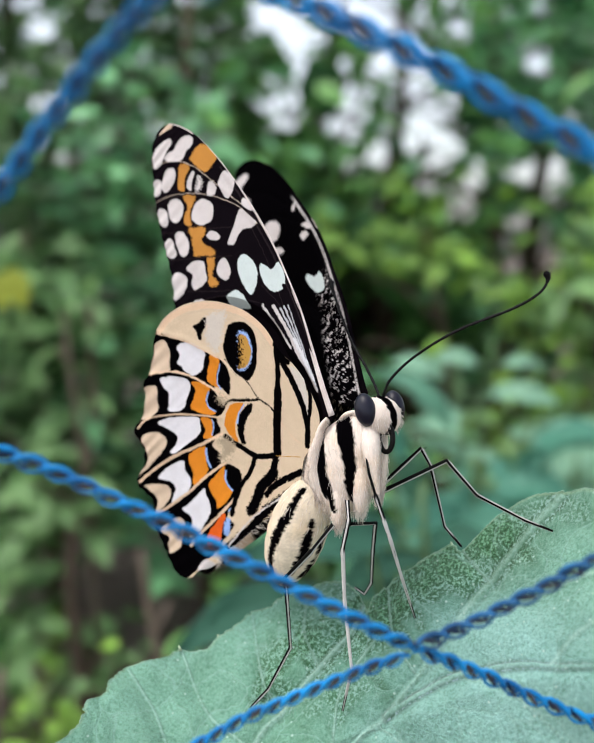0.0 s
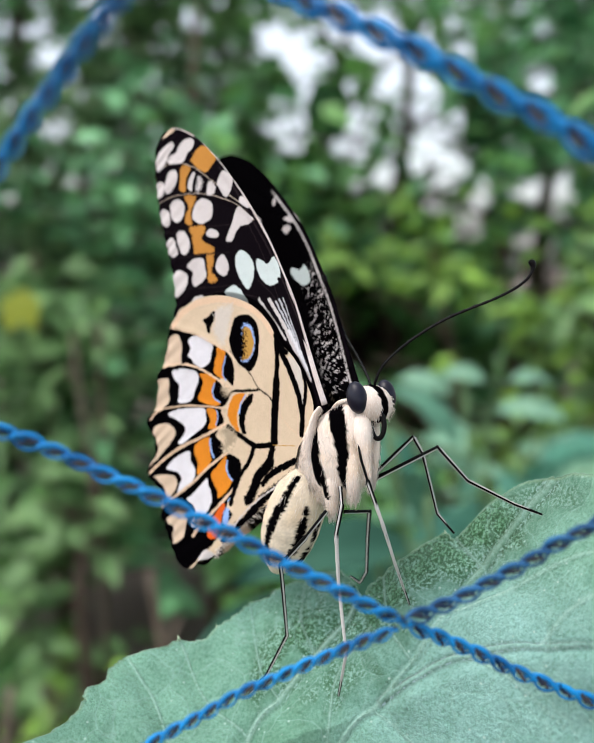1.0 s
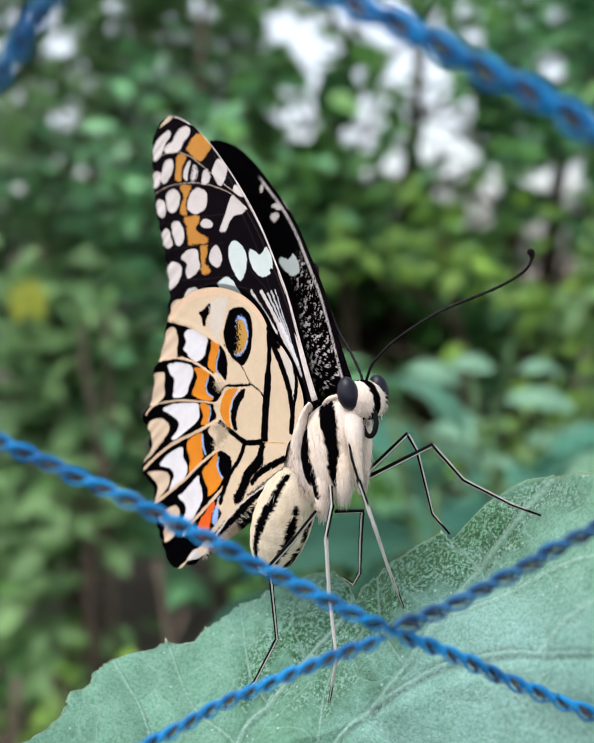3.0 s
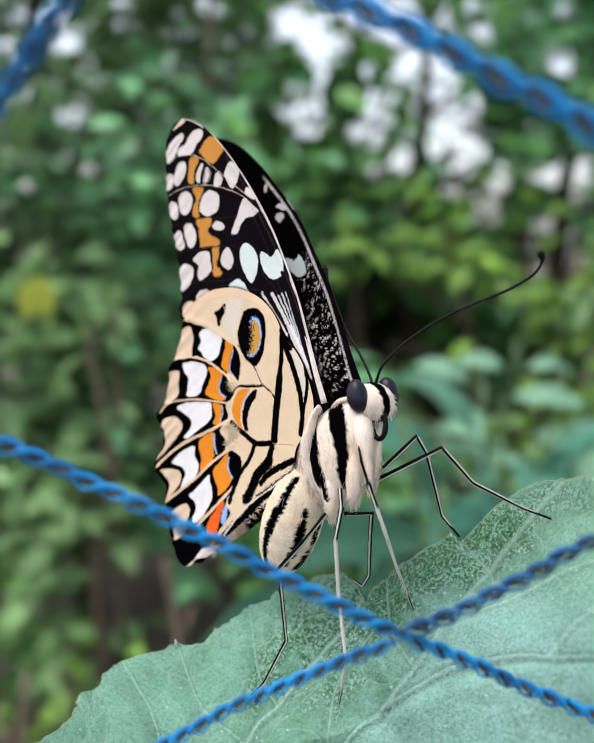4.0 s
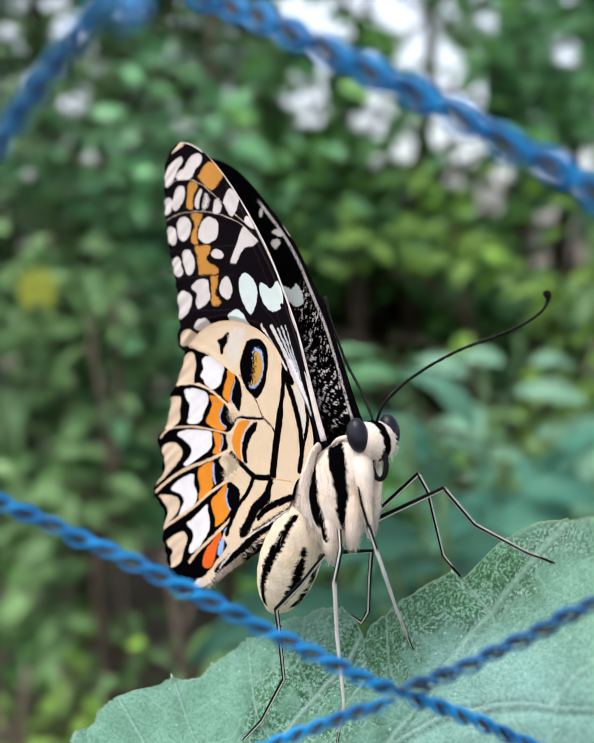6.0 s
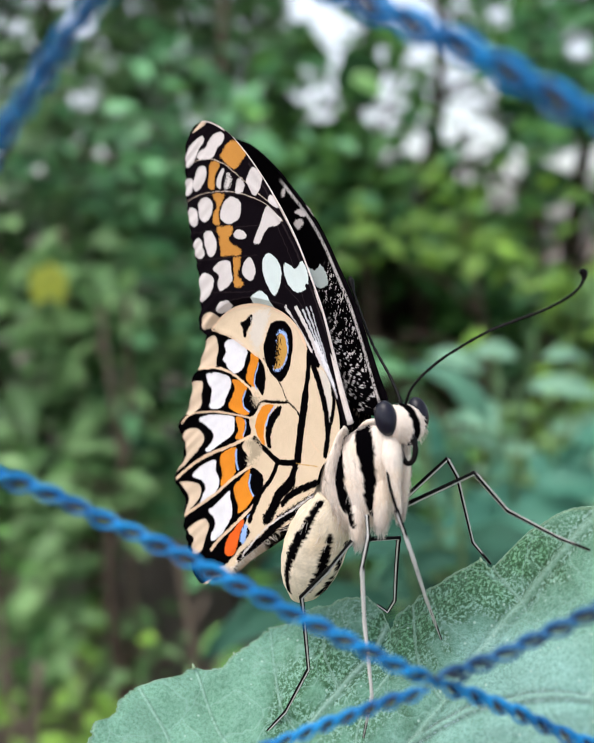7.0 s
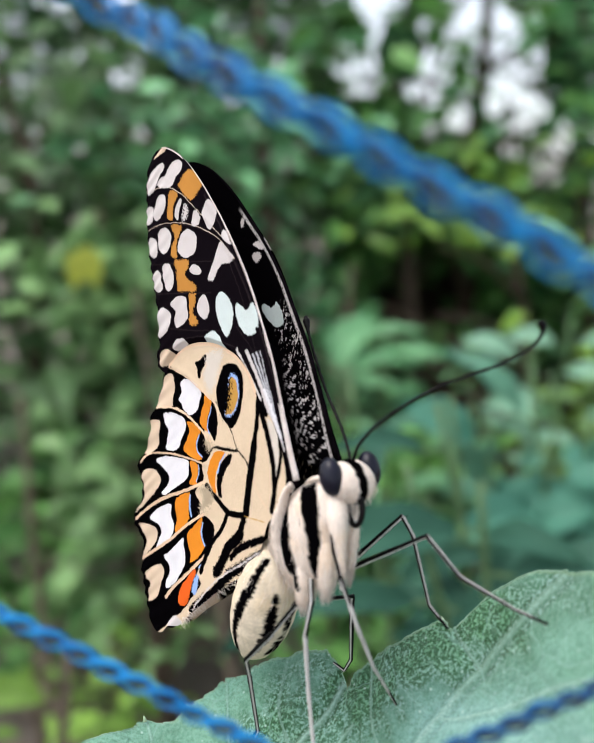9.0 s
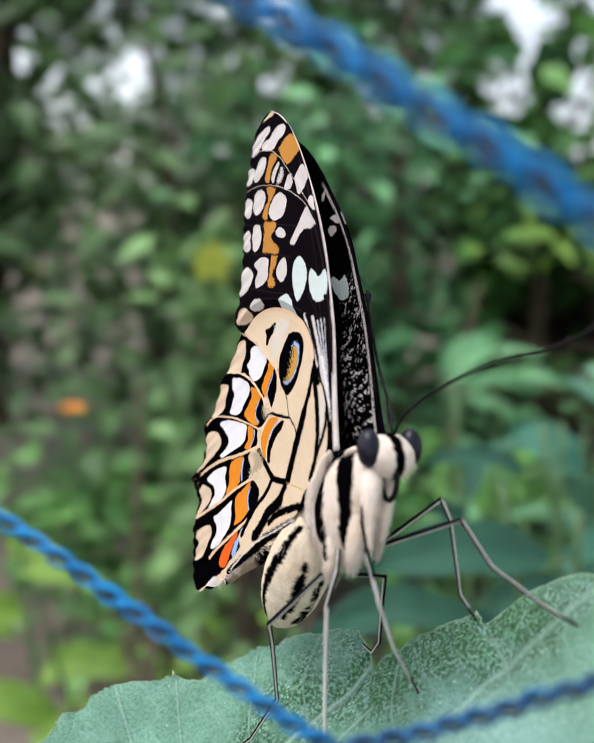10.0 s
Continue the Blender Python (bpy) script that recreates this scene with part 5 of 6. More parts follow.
# ---- the net: knitted blue cord in wide diamonds before the leaf ----
net = new("net")
net.matrix_world = pose(0, 0, 0.60, -8)
tagged(net, "blue knitted cord net with wide dusty diamond meshes", "net")
CORDS = [([(8.2, -24.3, -16.0), (3.2, -26.2, -13.3), (-11.0, -27.8, -5.6), (-25.0, -28.6, 1.0), (-41.9, -31.5, 7.5)], 1.65),
         ([(8.2, -24, -16.1), (13.5, -23.6, -14.2), (25.6, -28.0, -6.0), (36.0, -33.6, 1.3), (44.9, -39.2, 6.1), (56.3, -39.0, 4.1)], 1.65),
         ([(8.4, -23.4, -16.6), (15.0, -20.9, -19.8), (21.8, -19.6, -23.1), (33.0, -19.4, -27.4), (46.2, -21.0, -31.4)], 1.65),
         ([(7.7, -24.2, -16.8), (1.5, -22.2, -19.9), (-9.3, -21.1, -25.0), (-29.7, -21.7, -36.7)], 1.4),
         ([(-19.3, -36.1, 46.5), (-12.5, -36.1, 43.0), (-6.7, -36.6, 39.7), (-3.2, -39.9, 37.2), (1.5, -42.7, 34.0), (9.6, -44.7, 29.1), (20.0, -45.1, 23.2), (32.8, -43.9, 16.3), (48.1, -41.0, 8.3), (56.3, -39.0, 4.1)], 2.2),
         ([(-8.2, -62.0, 28.6), (-8.6, -58.8, 31.0), (-11.0, -53.6, 32.8), (-16.6, -47.6, 30.1), (-25.1, -41.6, 22.4), (-36.5, -35.8, 11.5), (-41.9, -31.5, 7.5)], 1.6)]


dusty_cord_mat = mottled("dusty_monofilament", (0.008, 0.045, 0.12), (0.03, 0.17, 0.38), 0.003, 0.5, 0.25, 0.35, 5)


def cord(points, width, skin):
    """One bar of the net, a knitted chain: bright arcs along the upper edge, thin ones below, dusty strands slanting between."""
    c = curve_through(points, 60)
    gap = np.linalg.norm(np.diff(c, axis=0), axis=1)
    s = np.concatenate([[0], np.cumsum(gap)])
    n = int(s[-1] / 0.16)
    at = np.linspace(0, s[-1], n)
    c = np.stack([np.interp(at, s, c[:, k]) for k in range(3)], -1)
    go = np.gradient(c, axis=0)
    go /= np.linalg.norm(go, axis=1, keepdims=True)
    across = np.cross(go, np.array((0, -1.0, 0)))
    across /= np.linalg.norm(across, axis=1, keepdims=True)
    across *= 1 if across[:, 2].mean() > 0 else -1
    front = np.cross(across, go)
    front *= -1 if front[:, 1].mean() > 0 else 1
    c = c + 0.12 * width * (value_noise(at * 0.23 + 7, at * 0 + points[0][0] + 40, 12) - 0.5)[:, None] * across
    period = width * 1.5

    def strand(along, high, near, thick):
        q, h, d = (np.stack([np.interp(along, at, w[:, k]) for k in range(3)], -1) for w in (c, across, front))
        q = q + h * (high * width)[:, None] + d * (near * width)[:, None]
        return tube(q * MM, np.full(len(along), thick * width) * MM, 7)

    bar = part("cord", *strand(at, np.full(n, 0.16), np.full(n, -0.05), 0.10), dirt_mat, net)
    upper, lower, dusty = [], [], []
    u = np.linspace(0, 1, 12)
    for j in range(int(at[-1] / period)):
        r = 1 + rng.normal(0, 0.08, 4)
        start = j * period
        arc = np.sin(math.pi * u)
        upper.append(strand(start + u * 1.45 * period, -0.12 + 0.46 * r[0] * arc ** 0.8, -0.12 + 0.32 * u, 0.165))
        lower.append(strand(start + (u * 1.3 + 0.25) * period, 0.05 - 0.44 * r[1] * arc ** 0.9, 0.16 - 0.3 * u, 0.095))
        dusty.append(strand(start + (0.45 + 0.62 * u) * period, 0.30 - 0.56 * r[2] * u, 0.06 - 0.02 * u, 0.11))
        dusty.append(strand(start + (0.28 + 0.55 * u) * period, 0.26 - 0.42 * r[3] * u, 0.0 * u, 0.09))
    for pieces, mat, label in ((upper, skin, "glossy blue filament"), (lower, skin, "thin blue filament"), (dusty, dirt_mat, "dusty inner strands")):
        tagged(part("filament", *joined(pieces), mat, bar, label), kind="stuff")


for k, (points, width) in enumerate(CORDS):
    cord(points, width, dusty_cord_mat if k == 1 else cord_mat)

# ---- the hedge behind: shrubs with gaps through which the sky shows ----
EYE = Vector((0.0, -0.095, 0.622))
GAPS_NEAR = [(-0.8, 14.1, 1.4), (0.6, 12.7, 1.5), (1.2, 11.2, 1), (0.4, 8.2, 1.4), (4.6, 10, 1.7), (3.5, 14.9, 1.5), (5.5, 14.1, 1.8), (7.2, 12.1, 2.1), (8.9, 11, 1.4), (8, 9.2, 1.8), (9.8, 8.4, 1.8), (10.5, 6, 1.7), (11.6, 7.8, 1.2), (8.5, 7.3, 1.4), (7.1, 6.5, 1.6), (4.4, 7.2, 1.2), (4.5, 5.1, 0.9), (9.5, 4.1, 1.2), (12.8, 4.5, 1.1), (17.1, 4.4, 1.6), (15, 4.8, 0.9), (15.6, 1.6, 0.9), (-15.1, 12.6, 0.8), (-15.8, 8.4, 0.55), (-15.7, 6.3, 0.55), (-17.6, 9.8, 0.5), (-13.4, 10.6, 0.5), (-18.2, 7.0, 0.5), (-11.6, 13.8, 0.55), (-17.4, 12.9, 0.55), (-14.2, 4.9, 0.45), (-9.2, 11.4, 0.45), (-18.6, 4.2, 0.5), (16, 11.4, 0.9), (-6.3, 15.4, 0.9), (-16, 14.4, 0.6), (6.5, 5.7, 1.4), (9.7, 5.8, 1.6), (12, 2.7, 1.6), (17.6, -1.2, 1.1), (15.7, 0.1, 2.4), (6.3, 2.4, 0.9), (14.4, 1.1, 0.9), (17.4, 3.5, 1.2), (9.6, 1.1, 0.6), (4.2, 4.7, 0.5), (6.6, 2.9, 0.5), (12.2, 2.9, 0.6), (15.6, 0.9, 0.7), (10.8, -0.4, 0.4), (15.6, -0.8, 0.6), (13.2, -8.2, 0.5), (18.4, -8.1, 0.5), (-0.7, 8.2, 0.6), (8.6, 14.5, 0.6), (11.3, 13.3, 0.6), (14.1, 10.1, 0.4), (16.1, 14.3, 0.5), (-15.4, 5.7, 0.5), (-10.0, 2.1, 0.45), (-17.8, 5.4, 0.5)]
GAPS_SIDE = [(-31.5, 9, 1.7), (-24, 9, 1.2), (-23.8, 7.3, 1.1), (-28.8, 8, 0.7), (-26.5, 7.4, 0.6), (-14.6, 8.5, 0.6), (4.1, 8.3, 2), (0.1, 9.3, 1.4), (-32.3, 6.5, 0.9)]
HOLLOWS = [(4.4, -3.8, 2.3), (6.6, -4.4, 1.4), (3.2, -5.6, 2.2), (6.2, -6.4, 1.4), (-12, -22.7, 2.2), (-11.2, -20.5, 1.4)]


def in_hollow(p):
    """Bare places among the stems; behind most, a darkened mound stands in for shade."""
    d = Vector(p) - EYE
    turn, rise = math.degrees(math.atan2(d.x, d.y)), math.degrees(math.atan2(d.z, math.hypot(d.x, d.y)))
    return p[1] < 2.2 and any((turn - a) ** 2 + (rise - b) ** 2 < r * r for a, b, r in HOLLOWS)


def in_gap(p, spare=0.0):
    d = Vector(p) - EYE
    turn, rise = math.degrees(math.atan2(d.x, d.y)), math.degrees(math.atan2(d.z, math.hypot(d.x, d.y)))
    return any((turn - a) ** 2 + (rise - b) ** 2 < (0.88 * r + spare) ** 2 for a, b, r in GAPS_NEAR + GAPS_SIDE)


def leaf_at(p, go, up, long, wide, fold):
    """A pointed leaf of eight triangles, folded along its middle and drooping."""
    go, up = go.normalized(), up.normalized()
    side = go.cross(up).normalized()
    up = side.cross(go)
    mid = [p + go * long * t - up * long * 0.35 * t * t for t in (0, 0.35, 0.7, 1)]
    rims = []
    for t, w in ((0.35, 1.0), (0.7, 0.72)):
        m = p + go * long * t - up * long * 0.35 * t * t
        rims.append((m + side * wide * 0.5 * w + up * fold * wide, m - side * wide * 0.5 * w + up * fold * wide))
    v = [mid[0], mid[1], mid[2], mid[3], rims[0][0], rims[0][1], rims[1][0], rims[1][1]]
    f = [(0, 4, 1), (0, 1, 5), (4, 6, 2, 1), (1, 2, 7, 5), (6, 3, 2), (2, 3, 7)]
    return v, f


def shrub(base, height, spread, count, size, mat, label, seed, low=0.2, lean=(0, 0), bare=0.25):
    r = random.Random(seed)
    root = new("shrub")
    root.matrix_world = Matrix.Translation(base)
    tagged(root, label, "shrub", group="hedge shrubs")
    base = Vector(base)
    limbs, tips = [], []
    top = Vector((lean[0], lean[1], height))
    trunk = [Vector((0, 0, -0.05)) + top * t + Vector((r.uniform(-1, 1), r.uniform(-1, 1), 0)) * 0.05 * height * t for t in (0, 0.25, 0.5, 0.75, 1)]
    line = curve_through([tuple(p) for p in trunk], 5)
    tv, tf = tube(line, np.linspace(0.022, 0.005, len(line)) * height, 8)
    part("trunk", tv, tf, bark_mat, root)
    for k in range(11):
        t = r.uniform(bare * 0.6, 0.95)
        a = Vector(line[int(t * (len(line) - 1))])
        w = r.uniform(0, 2 * math.pi)
        out = Vector((math.cos(w), math.sin(w), r.uniform(0.1, 0.8))) * spread * r.uniform(0.55, 1.0) * (1.1 - 0.5 * t)
        limb = [a, a + out * 0.5 + Vector((0, 0, 0.06 * spread)), a + out]
        c = curve_through([tuple(p) for p in limb], 4)
        limbs.append(tube(c, np.linspace(0.007, 0.002, len(c)) * height, 5))
        tips += [Vector(p) for p in c[2:]]
    for lv, lf in limbs:
        part("limb", lv, lf, bark_mat, root)
    tips += [Vector(p) for p in line[len(line) // 3:]]
    verts, faces = [], []
    for _ in range(count):
        p = r.choice(tips) + Vector((r.gauss(0, 1), r.gauss(0, 1), r.gauss(0, 0.8))) * spread * 0.24
        w = r.uniform(0, 2 * math.pi)
        go = Vector((math.cos(w), math.sin(w), r.uniform(-0.5, 0.5)))
        up = Vector((r.uniform(-0.6, 0.6), r.uniform(-0.9, 0.3), 1))
        k = size * r.uniform(0.55, 1.4)
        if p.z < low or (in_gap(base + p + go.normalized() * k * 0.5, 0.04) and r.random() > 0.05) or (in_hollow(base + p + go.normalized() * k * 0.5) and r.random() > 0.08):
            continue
        v, f = leaf_at(p, go, up, k, k * r.uniform(0.42, 0.62), r.uniform(0.05, 0.2))
        n = len(verts)
        verts += v
        faces += [tuple(i + n for i in q) for q in f]
    part("crown", verts, faces, mat, root, smooth=False)
    return root


def hedge():
    kinds = ((green_mat, "dense dark green shrub in the hedge"), (blue_green_mat, "dull blue-green shrub in the hedge"), (lime_mat, "fresh light green shrub in the hedge"), (dull_mat, "dull brownish-green shrub in the hedge"))
    # front row, knee to chest high, then taller rows behind
    for k, (x, y, h, s, n, size, m) in enumerate([
        (-0.5, 1.15, 0.95, 0.30, 700, 0.060, 3), (-0.12, 1.20, 1.05, 0.34, 900, 0.055, 1), (0.22, 1.05, 0.69, 0.28, 1300, 0.042, 2),
        (0.55, 1.15, 0.72, 0.34, 1300, 0.042, 2), (-0.95, 1.35, 1.20, 0.42, 1000, 0.060, 3), (0.90, 1.40, 1.25, 0.42, 1000, 0.056, 0),
        (-0.34, 1.65, 1.35, 0.46, 2500, 0.06, 3), (0.10, 1.75, 1.20, 0.46, 1500, 0.06, 0), (0.48, 1.75, 1.25, 0.5, 1500, 0.06, 1),
        (-1.25, 1.9, 1.75, 0.6, 2500, 0.07, 3), (-0.7, 2.2, 1.8, 0.65, 3200, 0.065, 1), (-0.1, 2.5, 1.9, 0.7, 3000, 0.065, 0),
        (0.6, 2.5, 1.9, 0.7, 2400, 0.065, 0), (0.25, 2.0, 1.5, 0.45, 2600, 0.05, 0), (0.62, 2.05, 1.5, 0.42, 2600, 0.05, 1), (0.15, 2.45, 1.0, 0.42, 2200, 0.07, 0), (0.45, 2.55, 1.0, 0.45, 2200, 0.07, 0), (1.25, 2.1, 1.8, 0.65, 1900, 0.065, 0), (-1.8, 2.7, 2.2, 0.8, 1500, 0.08, 2), (1.9, 2.9, 2.2, 0.8, 1500, 0.08, 1)]):
        bush = shrub((x, y, 0), h, s, n, size, kinds[m][0], kinds[m][1], 100 + k, low=0.58 if k == 2 else 0.2)
        if k == 7:
            # a few large dark leaves against the sky
            for at, go, long, wide in (((0.075, 1.55, 0.905), (0.5, 0.05, -0.87), 0.125, 0.095), ((0.37, 1.6, 0.88), (-0.3, 0.05, -0.9), 0.10, 0.07), ((0.225, 1.6, 0.81), (0.6, 0.05, -0.5), 0.06, 0.03), ((0.02, 1.58, 0.80), (-0.5, 0.05, -0.7), 0.08, 0.055)):
                go = Vector(go).normalized()
                v, f = leaf_at(Vector(at) - Vector((x, y, 0)) - go * long / 2, go, Vector((0, -1, 0.15)), long, wide, 0.08)
                part("large_leaf", v, f, large_leaf_mat, bush, "large dark green leaf")


hedge()


# near-black colour of the added mound, put there for the hollow's shade
shade_mound_mat = mottled("dark_shade_mound", (0.018, 0.013, 0.01), (0.06, 0.045, 0.035), 0.12, 0.95, 0.1, 0.8, 12, 0.6)


def shade_mound(middle, long, deep, high, turn):
    """A low added mound, uneven backed, dark in place of the hedge's shade."""
    n, m = 48, 24
    u, w = np.meshgrid(np.linspace(-1, 1, n), np.linspace(-1, 1, m), indexing="ij")
    rise = np.clip(1 - np.abs(u) ** 3, 0, 1) * np.clip(1 - w * w, 0, 1) ** 0.6
    bumps = value_noise(u * 5 + 20, w * 3 + 20, 51) + 0.5 * value_noise(u * 13 + 20, w * 8 + 20, 52) - 0.7
    z = high * rise * (1 + 0.28 * bumps) - 0.03
    v = np.stack([u * long / 2, w * deep / 2, z], -1).reshape(-1, 3)
    i, k = np.meshgrid(np.arange(n - 1), np.arange(m - 1), indexing="ij")
    a = i * m + k
    bank = part("shade_mound", v, np.stack([a, a + m, a + m + 1, a + 1], -1).reshape(-1, 4), shade_mound_mat)
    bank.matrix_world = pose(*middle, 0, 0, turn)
    tagged(bank, "dark mound added for the deep shade under the hedge", "earth bank", kind="structure")


shade_mound((0.34, 2.28, 0), 1.1, 0.34, 0.50, 4)


def undergrowth():
    """Low seedlings in front of the hedge, over the bare soil."""
    for k, (x, y, h, s, n, size, mat, label) in enumerate([
        (-0.22, 0.62, 0.29, 0.12, 100, 0.033, lime_mat, "low fresh green seedling on bare soil"), (-0.42, 0.95, 0.36, 0.16, 260, 0.045, green_mat, "low dark green seedling on bare soil"),
        (-0.02, 0.85, 0.40, 0.13, 260, 0.04, green_mat, "low dark green seedling on bare soil"), (-0.50, 0.90, 0.30, 0.14, 160, 0.045, green_mat, "low dark green seedling on bare soil"),
        (0.33, 0.80, 0.44, 0.18, 330, 0.045, blue_green_mat, "low blue-green seedling before the hedge"), (0.42, 0.95, 0.66, 0.22, 520, 0.05, lime_mat, "low fresh green seedling before the hedge"),
        (0.10, 0.95, 0.36, 0.16, 300, 0.045, green_mat, "low dark green seedling before the hedge"), (-0.31, 1.0, 0.68, 0.17, 400, 0.05, pale_mat, "low pale green seedling before the hedge"), (-0.24, 0.85, 0.60, 0.12, 120, 0.04, pale_mat, "low pale green seedling before the hedge"), (0.37, 0.88, 0.66, 0.16, 420, 0.045, pale_mat, "low pale green seedling before the hedge")]):
        bush = shrub((x, y, 0), h, s, n, size, mat, label, 300 + k, low=0.06)
        if k == 8:
            for a, go in (((-0.045, -0.05, 0.593), (0.15, -0.2, -0.9)), ((-0.05, -0.045, 0.59), (-0.25, -0.2, -0.7))):
                v, f = leaf_at(Vector(a), Vector(go), Vector((0, -1, 0.3)), 0.046, 0.030, 0.08)
                part("yellow_leaf", v, f, yellow_mat, bush, "yellowing leaf")


undergrowth()


# ---- broad-leaved weeds just behind the leaf ----
def broad_leaf(root, tip_from, tip_to, wide, up, mat, seed):
    """A long leaf from its stalk end to its tip, arched, folded and wavy."""
    a, c = Vector(tip_from), Vector(tip_to)
    go = (c - a).normalized()
    side = go.cross(Vector(up)).normalized()
    over = side.cross(go)
    long = (c - a).length
    n, m = 14, 8
    v, f = [], []
    for i in range(n + 1):
        t = i / n
        w = wide * 0.5 * math.sin(math.pi * min(1, t * 0.97 + 0.03)) ** 0.6 * (1 - 0.35 * t)
        for k in range(m + 1):
            s = 2 * k / m - 1
            wave = 0.05 * wide * math.sin(t * 17 + seed + 2 * s) * abs(s)
            v.append(a + go * long * t + side * w * s + over * (0.18 * long * math.sin(math.pi * t) + 0.16 * wide * abs(s) + wave))
    for i in range(n):
        for k in range(m):
            q = i * (m + 1) + k
            f.append((q, q + 1, q + m + 2, q + m + 1))
    part("leaf", v, f, mat, root)


def weed(foot, tops, count, long, wide, mat, label, seed):
    """Upright stems from one foot, each with long leaves set around its upper part."""
    r = random.Random(seed)
    root = new("weed")
    root.matrix_world = Matrix.Translation(foot)
    tagged(root, label, "weed", group="broad-leaved weeds")
    foot = Vector(foot)
    for top in tops:
        top = Vector(top) - foot
        bow = Vector((r.uniform(-0.02, 0.02), r.uniform(-0.02, 0.02), 0))
        c = curve_through([(0, 0, -0.02), tuple(top * 0.5 + bow), tuple(top)], 12)
        part("stem", *tube(c, np.linspace(0.004, 0.0015, len(c)), 8), stem_mat, root)
        for k in range(count):
            d = Vector(c[int(len(c) * r.uniform(0.55, 1.0)) - 1])
            w = r.uniform(0, 2 * math.pi)
            go = Vector((math.cos(w), 0.6 * math.sin(w), r.uniform(-0.25, 0.5))).normalized()
            a = d + go * 0.012
            part("leaf_stalk", *tube([d, (d + a) / 2, a], 0.0011, 5), stem_mat, root)
            n = long * r.uniform(0.6, 1.2)
            broad_leaf(root, a, a + go * n, wide * r.uniform(0.7, 1.2) * n / long, (r.uniform(-0.4, 0.4), r.uniform(-0.9, -0.3), 0.8), mat, k * 1.7)


def flower(foot, at):
    root = new("flower")
    root.matrix_world = Matrix.Translation(foot)
    tagged(root, "small orange flower on a thin green stem", "flower")
    top = Vector(at) - Vector(foot)
    c = curve_through([(0, 0, -0.01), tuple(top * 0.5 + Vector((0.01, 0, 0))), tuple(top)], 8)
    part("stem", *tube(c, np.linspace(0.002, 0.001, len(c)), 6), stem_mat, root)
    for k in range(14):
        w = k * 2.4
        go = Vector((math.cos(w), math.sin(w) * 0.8 - 0.25, 0.35)).normalized()
        v, f = leaf_at(top, go, Vector((0, -0.5, 1)), 0.013, 0.009, 0.1)
        part("petal", v, f, orange_mat, root)


def dry_stalk(foot, top, seed):
    """A bare brown stalk with two short twigs."""
    r = random.Random(seed)
    root = new("dry_stalk")
    root.matrix_world = Matrix.Translation(foot)
    tagged(root, "bare brown dry stalk standing in the soil", "stalk", group="dry stalks")
    up = Vector(top) - Vector(foot)
    c = curve_through([(0, 0, -0.02), tuple(up * 0.5 + Vector((r.uniform(-0.015, 0.015), 0, 0))), tuple(up)], 10)
    part("stem", *tube(c, np.linspace(0.007, 0.003, len(c)), 8), dry_mat, root)
    for k in range(2):
        a = Vector(c[int(len(c) * r.uniform(0.5, 0.9))])
        d = a + Vector((r.choice((-1, 1)) * r.uniform(0.012, 0.025), 0, r.uniform(0.01, 0.03)))
        part("twig", *tube([a, (a + d) / 2 + Vector((0, 0, -0.005)), d], 0.0022, 6), dry_mat, root)


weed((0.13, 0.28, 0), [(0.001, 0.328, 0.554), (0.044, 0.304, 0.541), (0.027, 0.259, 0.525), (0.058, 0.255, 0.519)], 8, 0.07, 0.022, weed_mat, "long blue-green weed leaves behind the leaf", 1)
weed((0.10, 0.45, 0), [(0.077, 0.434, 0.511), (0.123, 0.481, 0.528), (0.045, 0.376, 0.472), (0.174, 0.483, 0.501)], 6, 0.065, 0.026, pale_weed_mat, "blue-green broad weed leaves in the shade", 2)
weed((0.2, 0.62, 0), [(0.225, 0.66, 0.508), (0.262, 0.646, 0.497), (0.213, 0.574, 0.482), (0.217, 0.505, 0.468)], 11, 0.06, 0.028, sunlit_weed_mat, "pale green weed leaves, light put into their colour", 9)
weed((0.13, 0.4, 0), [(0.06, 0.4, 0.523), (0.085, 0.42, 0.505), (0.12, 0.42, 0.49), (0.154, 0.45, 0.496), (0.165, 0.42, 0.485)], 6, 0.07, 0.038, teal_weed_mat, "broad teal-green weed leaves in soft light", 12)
weed((0.17, 0.6, 0), [(0.145, 0.6, 0.528), (0.18, 0.62, 0.54), (0.15, 0.55, 0.508)], 6, 0.042, 0.02, sunlit_weed_mat, "small pale green weed leaves, light put into their colour", 14)
weed((-0.24, 0.45, 0), [(-0.3, 0.421, 0.46), (-0.259, 0.385, 0.378)], 4, 0.07, 0.03, lime_mat, "light green weed leaves over bare soil", 3)
weed((0.02, 0.75, 0), [(-0.021, 0.76, 0.547), (0.024, 0.707, 0.516), (-0.023, 0.653, 0.502)], 4, 0.07, 0.03, blue_green_mat, "tall blue-green weed before the hedge", 5)
flower((-0.377, 0.657, 0), (-0.377, 0.657, 0.424))
dry_stalk((-0.097, 0.575, 0), (-0.117, 0.565, 0.369), 0)
dry_stalk((-0.206, 0.432, 0), (-0.186, 0.422, 0.342), 1)
dry_stalk((-0.231, 0.875, 0), (-0.251, 0.865, 0.537), 2)
dry_stalk((-0.025, 0.972, 0), (-0.005, 0.962, 0.558), 3)
dry_stalk((-0.335, 0.778, 0), (-0.355, 0.768, 0.437), 4)
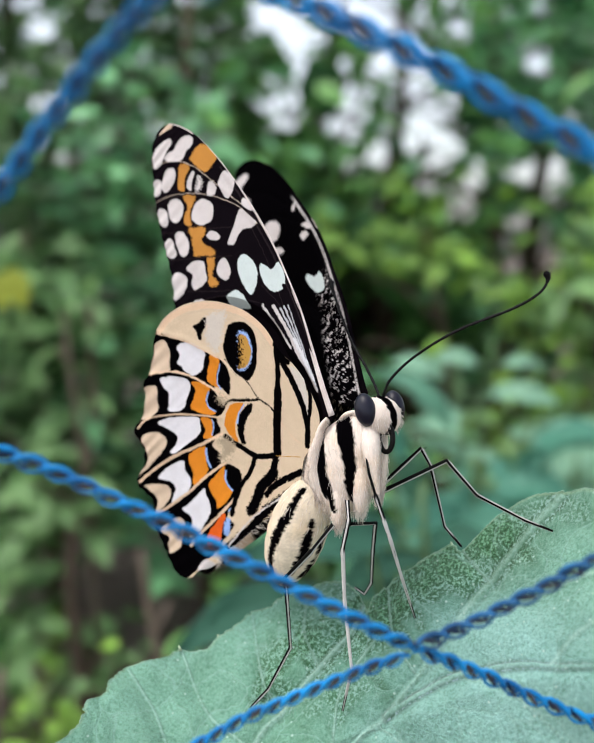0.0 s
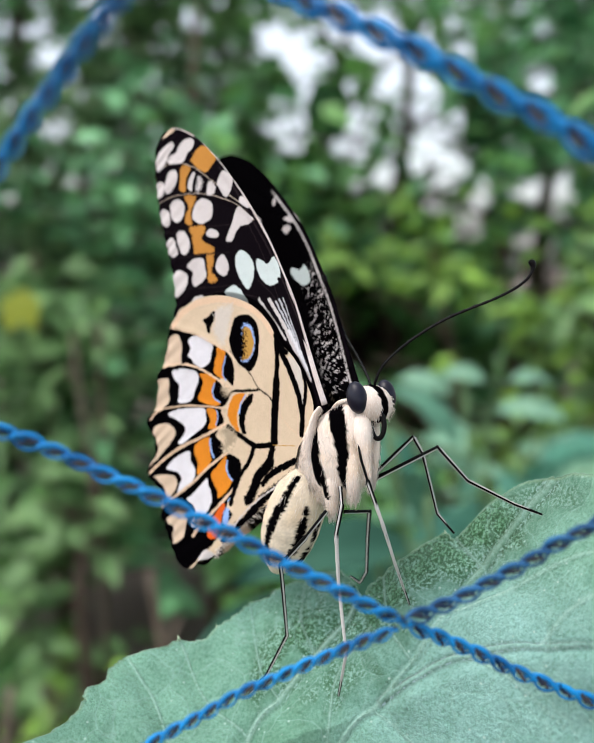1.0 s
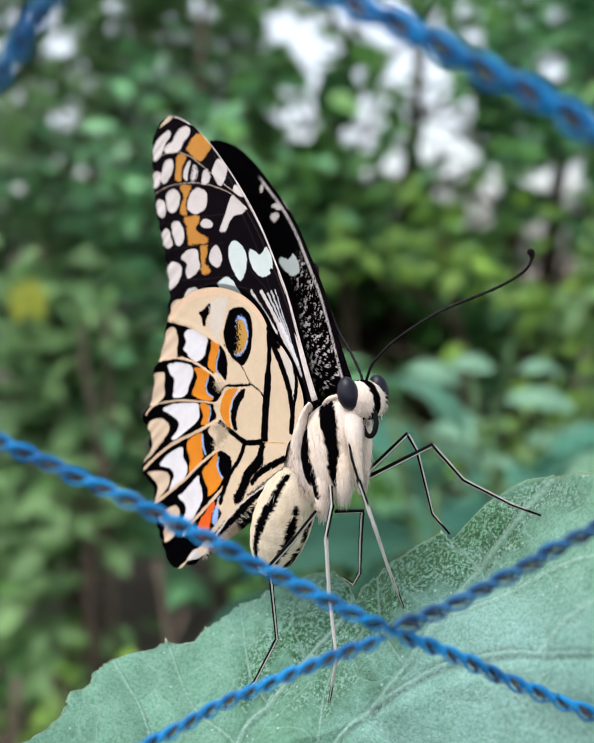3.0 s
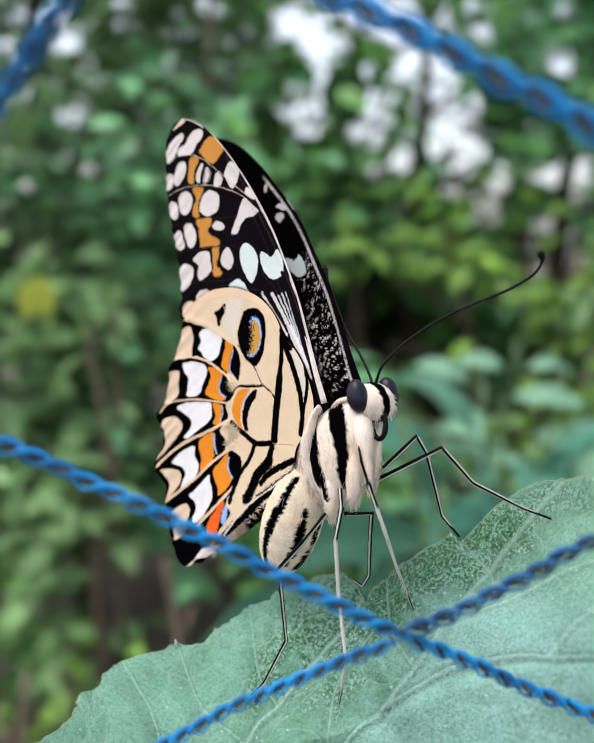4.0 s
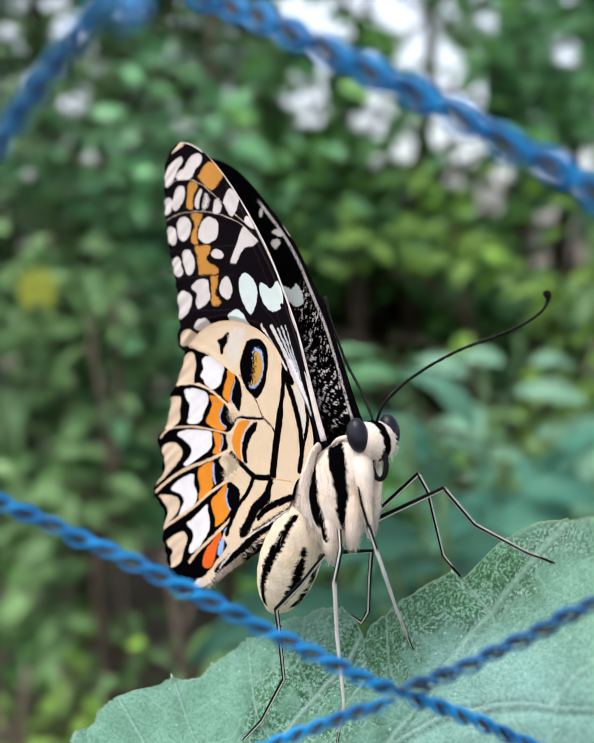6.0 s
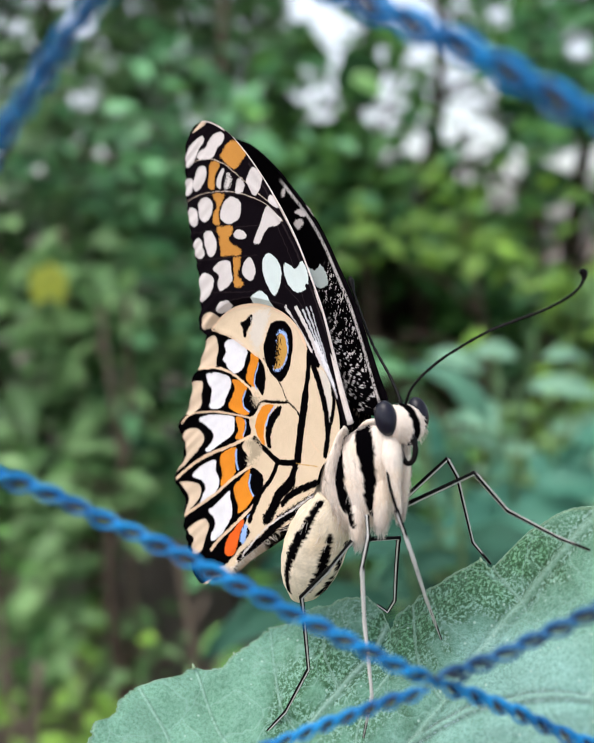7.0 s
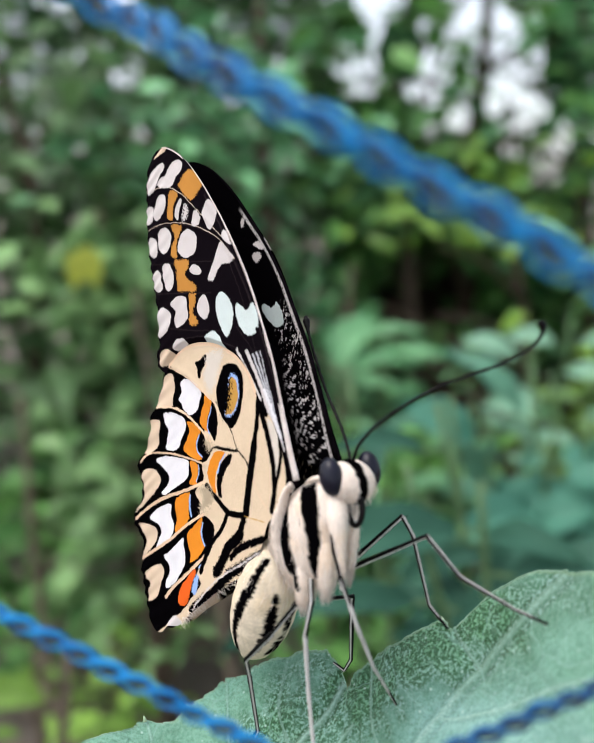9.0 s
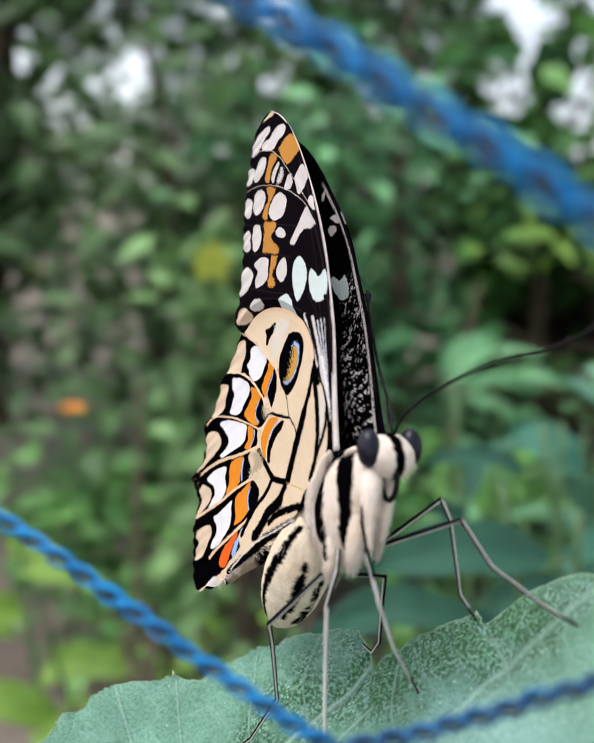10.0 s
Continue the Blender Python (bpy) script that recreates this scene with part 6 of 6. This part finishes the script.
dry_stalk((-0.254, 0.491, 0), (-0.234, 0.481, 0.301), 5)


# ---- motion ----
def motions():
    side = {"near_fore": -1, "near_hind": -1, "far_fore": 1, "far_hind": 1}
    fore = [(0, 5.5), (0.1, 13), (0.2, 17), (0.3, 16.5), (0.4, 13), (0.5, 8.2), (0.6, 4.5), (0.8, 3), (1, 4.2), (1.5, 6), (2, 2.3), (2.5, 2), (4, 1), (4.5, 0), (5, 0.2), (6.3, 1), (7, 0.8), (8.5, 0.8), (9, -0.2), (9.5, -0.8), (10, -2.7)]
    hind = [(0, 15.5), (0.1, 23), (0.2, 27), (0.3, 26.5), (0.4, 23), (0.5, 18.8), (0.6, 13), (0.8, 9.5), (1, 8.2), (1.5, 10.2), (2, 5), (2.5, 4.5), (4, 2), (4.5, 0), (5, -0.5), (6.3, 0.5), (7, 0), (8.5, 0), (9, -0.8), (9.5, -1.8), (10, -4)]
    far_rows = [(0, 8), (0.1, 9.5), (0.2, 13), (0.3, 12.5), (0.4, 9.5), (0.5, 7.2), (0.6, 4.5), (0.8, 3), (1, 3.2), (1.5, 3.6), (2, 2.9), (2.5, 2.4), (4, 0.3), (4.5, -0.8), (5, -1.1), (6.3, -1.3), (7, -1.4), (8.5, -1.3), (9, -1.0), (9.5, -0.5), (10, 0.3)]
    drop = [(0, -2), (2.5, -2), (4, -1), (4.5, 0), (10, 0)]
    for key, rows, rest in (("near_fore", fore, 0.0), ("near_hind", hind, 0.0), ("far_fore", fore, -2.5), ("far_hind", hind, -2.5)):
        s = side[key]
        push = 0.45 * MM if key.endswith("hind") else 0.0
        if key == "far_fore":
            walk(WING[key], [(t, pose(2.4 * MM, HINGE, 0, -a + rest, -5.2)) for t, a in far_rows])
        else:
            turn = np.interp([t for t, a in rows], *zip(*drop)) if key.endswith("hind") else np.zeros(len(rows))
            lift = [(0, 0), (9, 0), (9.5, 2.8), (10, 2.5)]
            if key == "near_fore":
                turn = np.interp([t for t, a in rows], *zip(*lift))
            shut = 8.0 if key == "far_hind" else 0.0
            walk(WING[key], [(t, pose(0, s * (HINGE + push), 0, -s * a + rest, float(d), shut)) for (t, a), d in zip(rows, turn)])


motions()
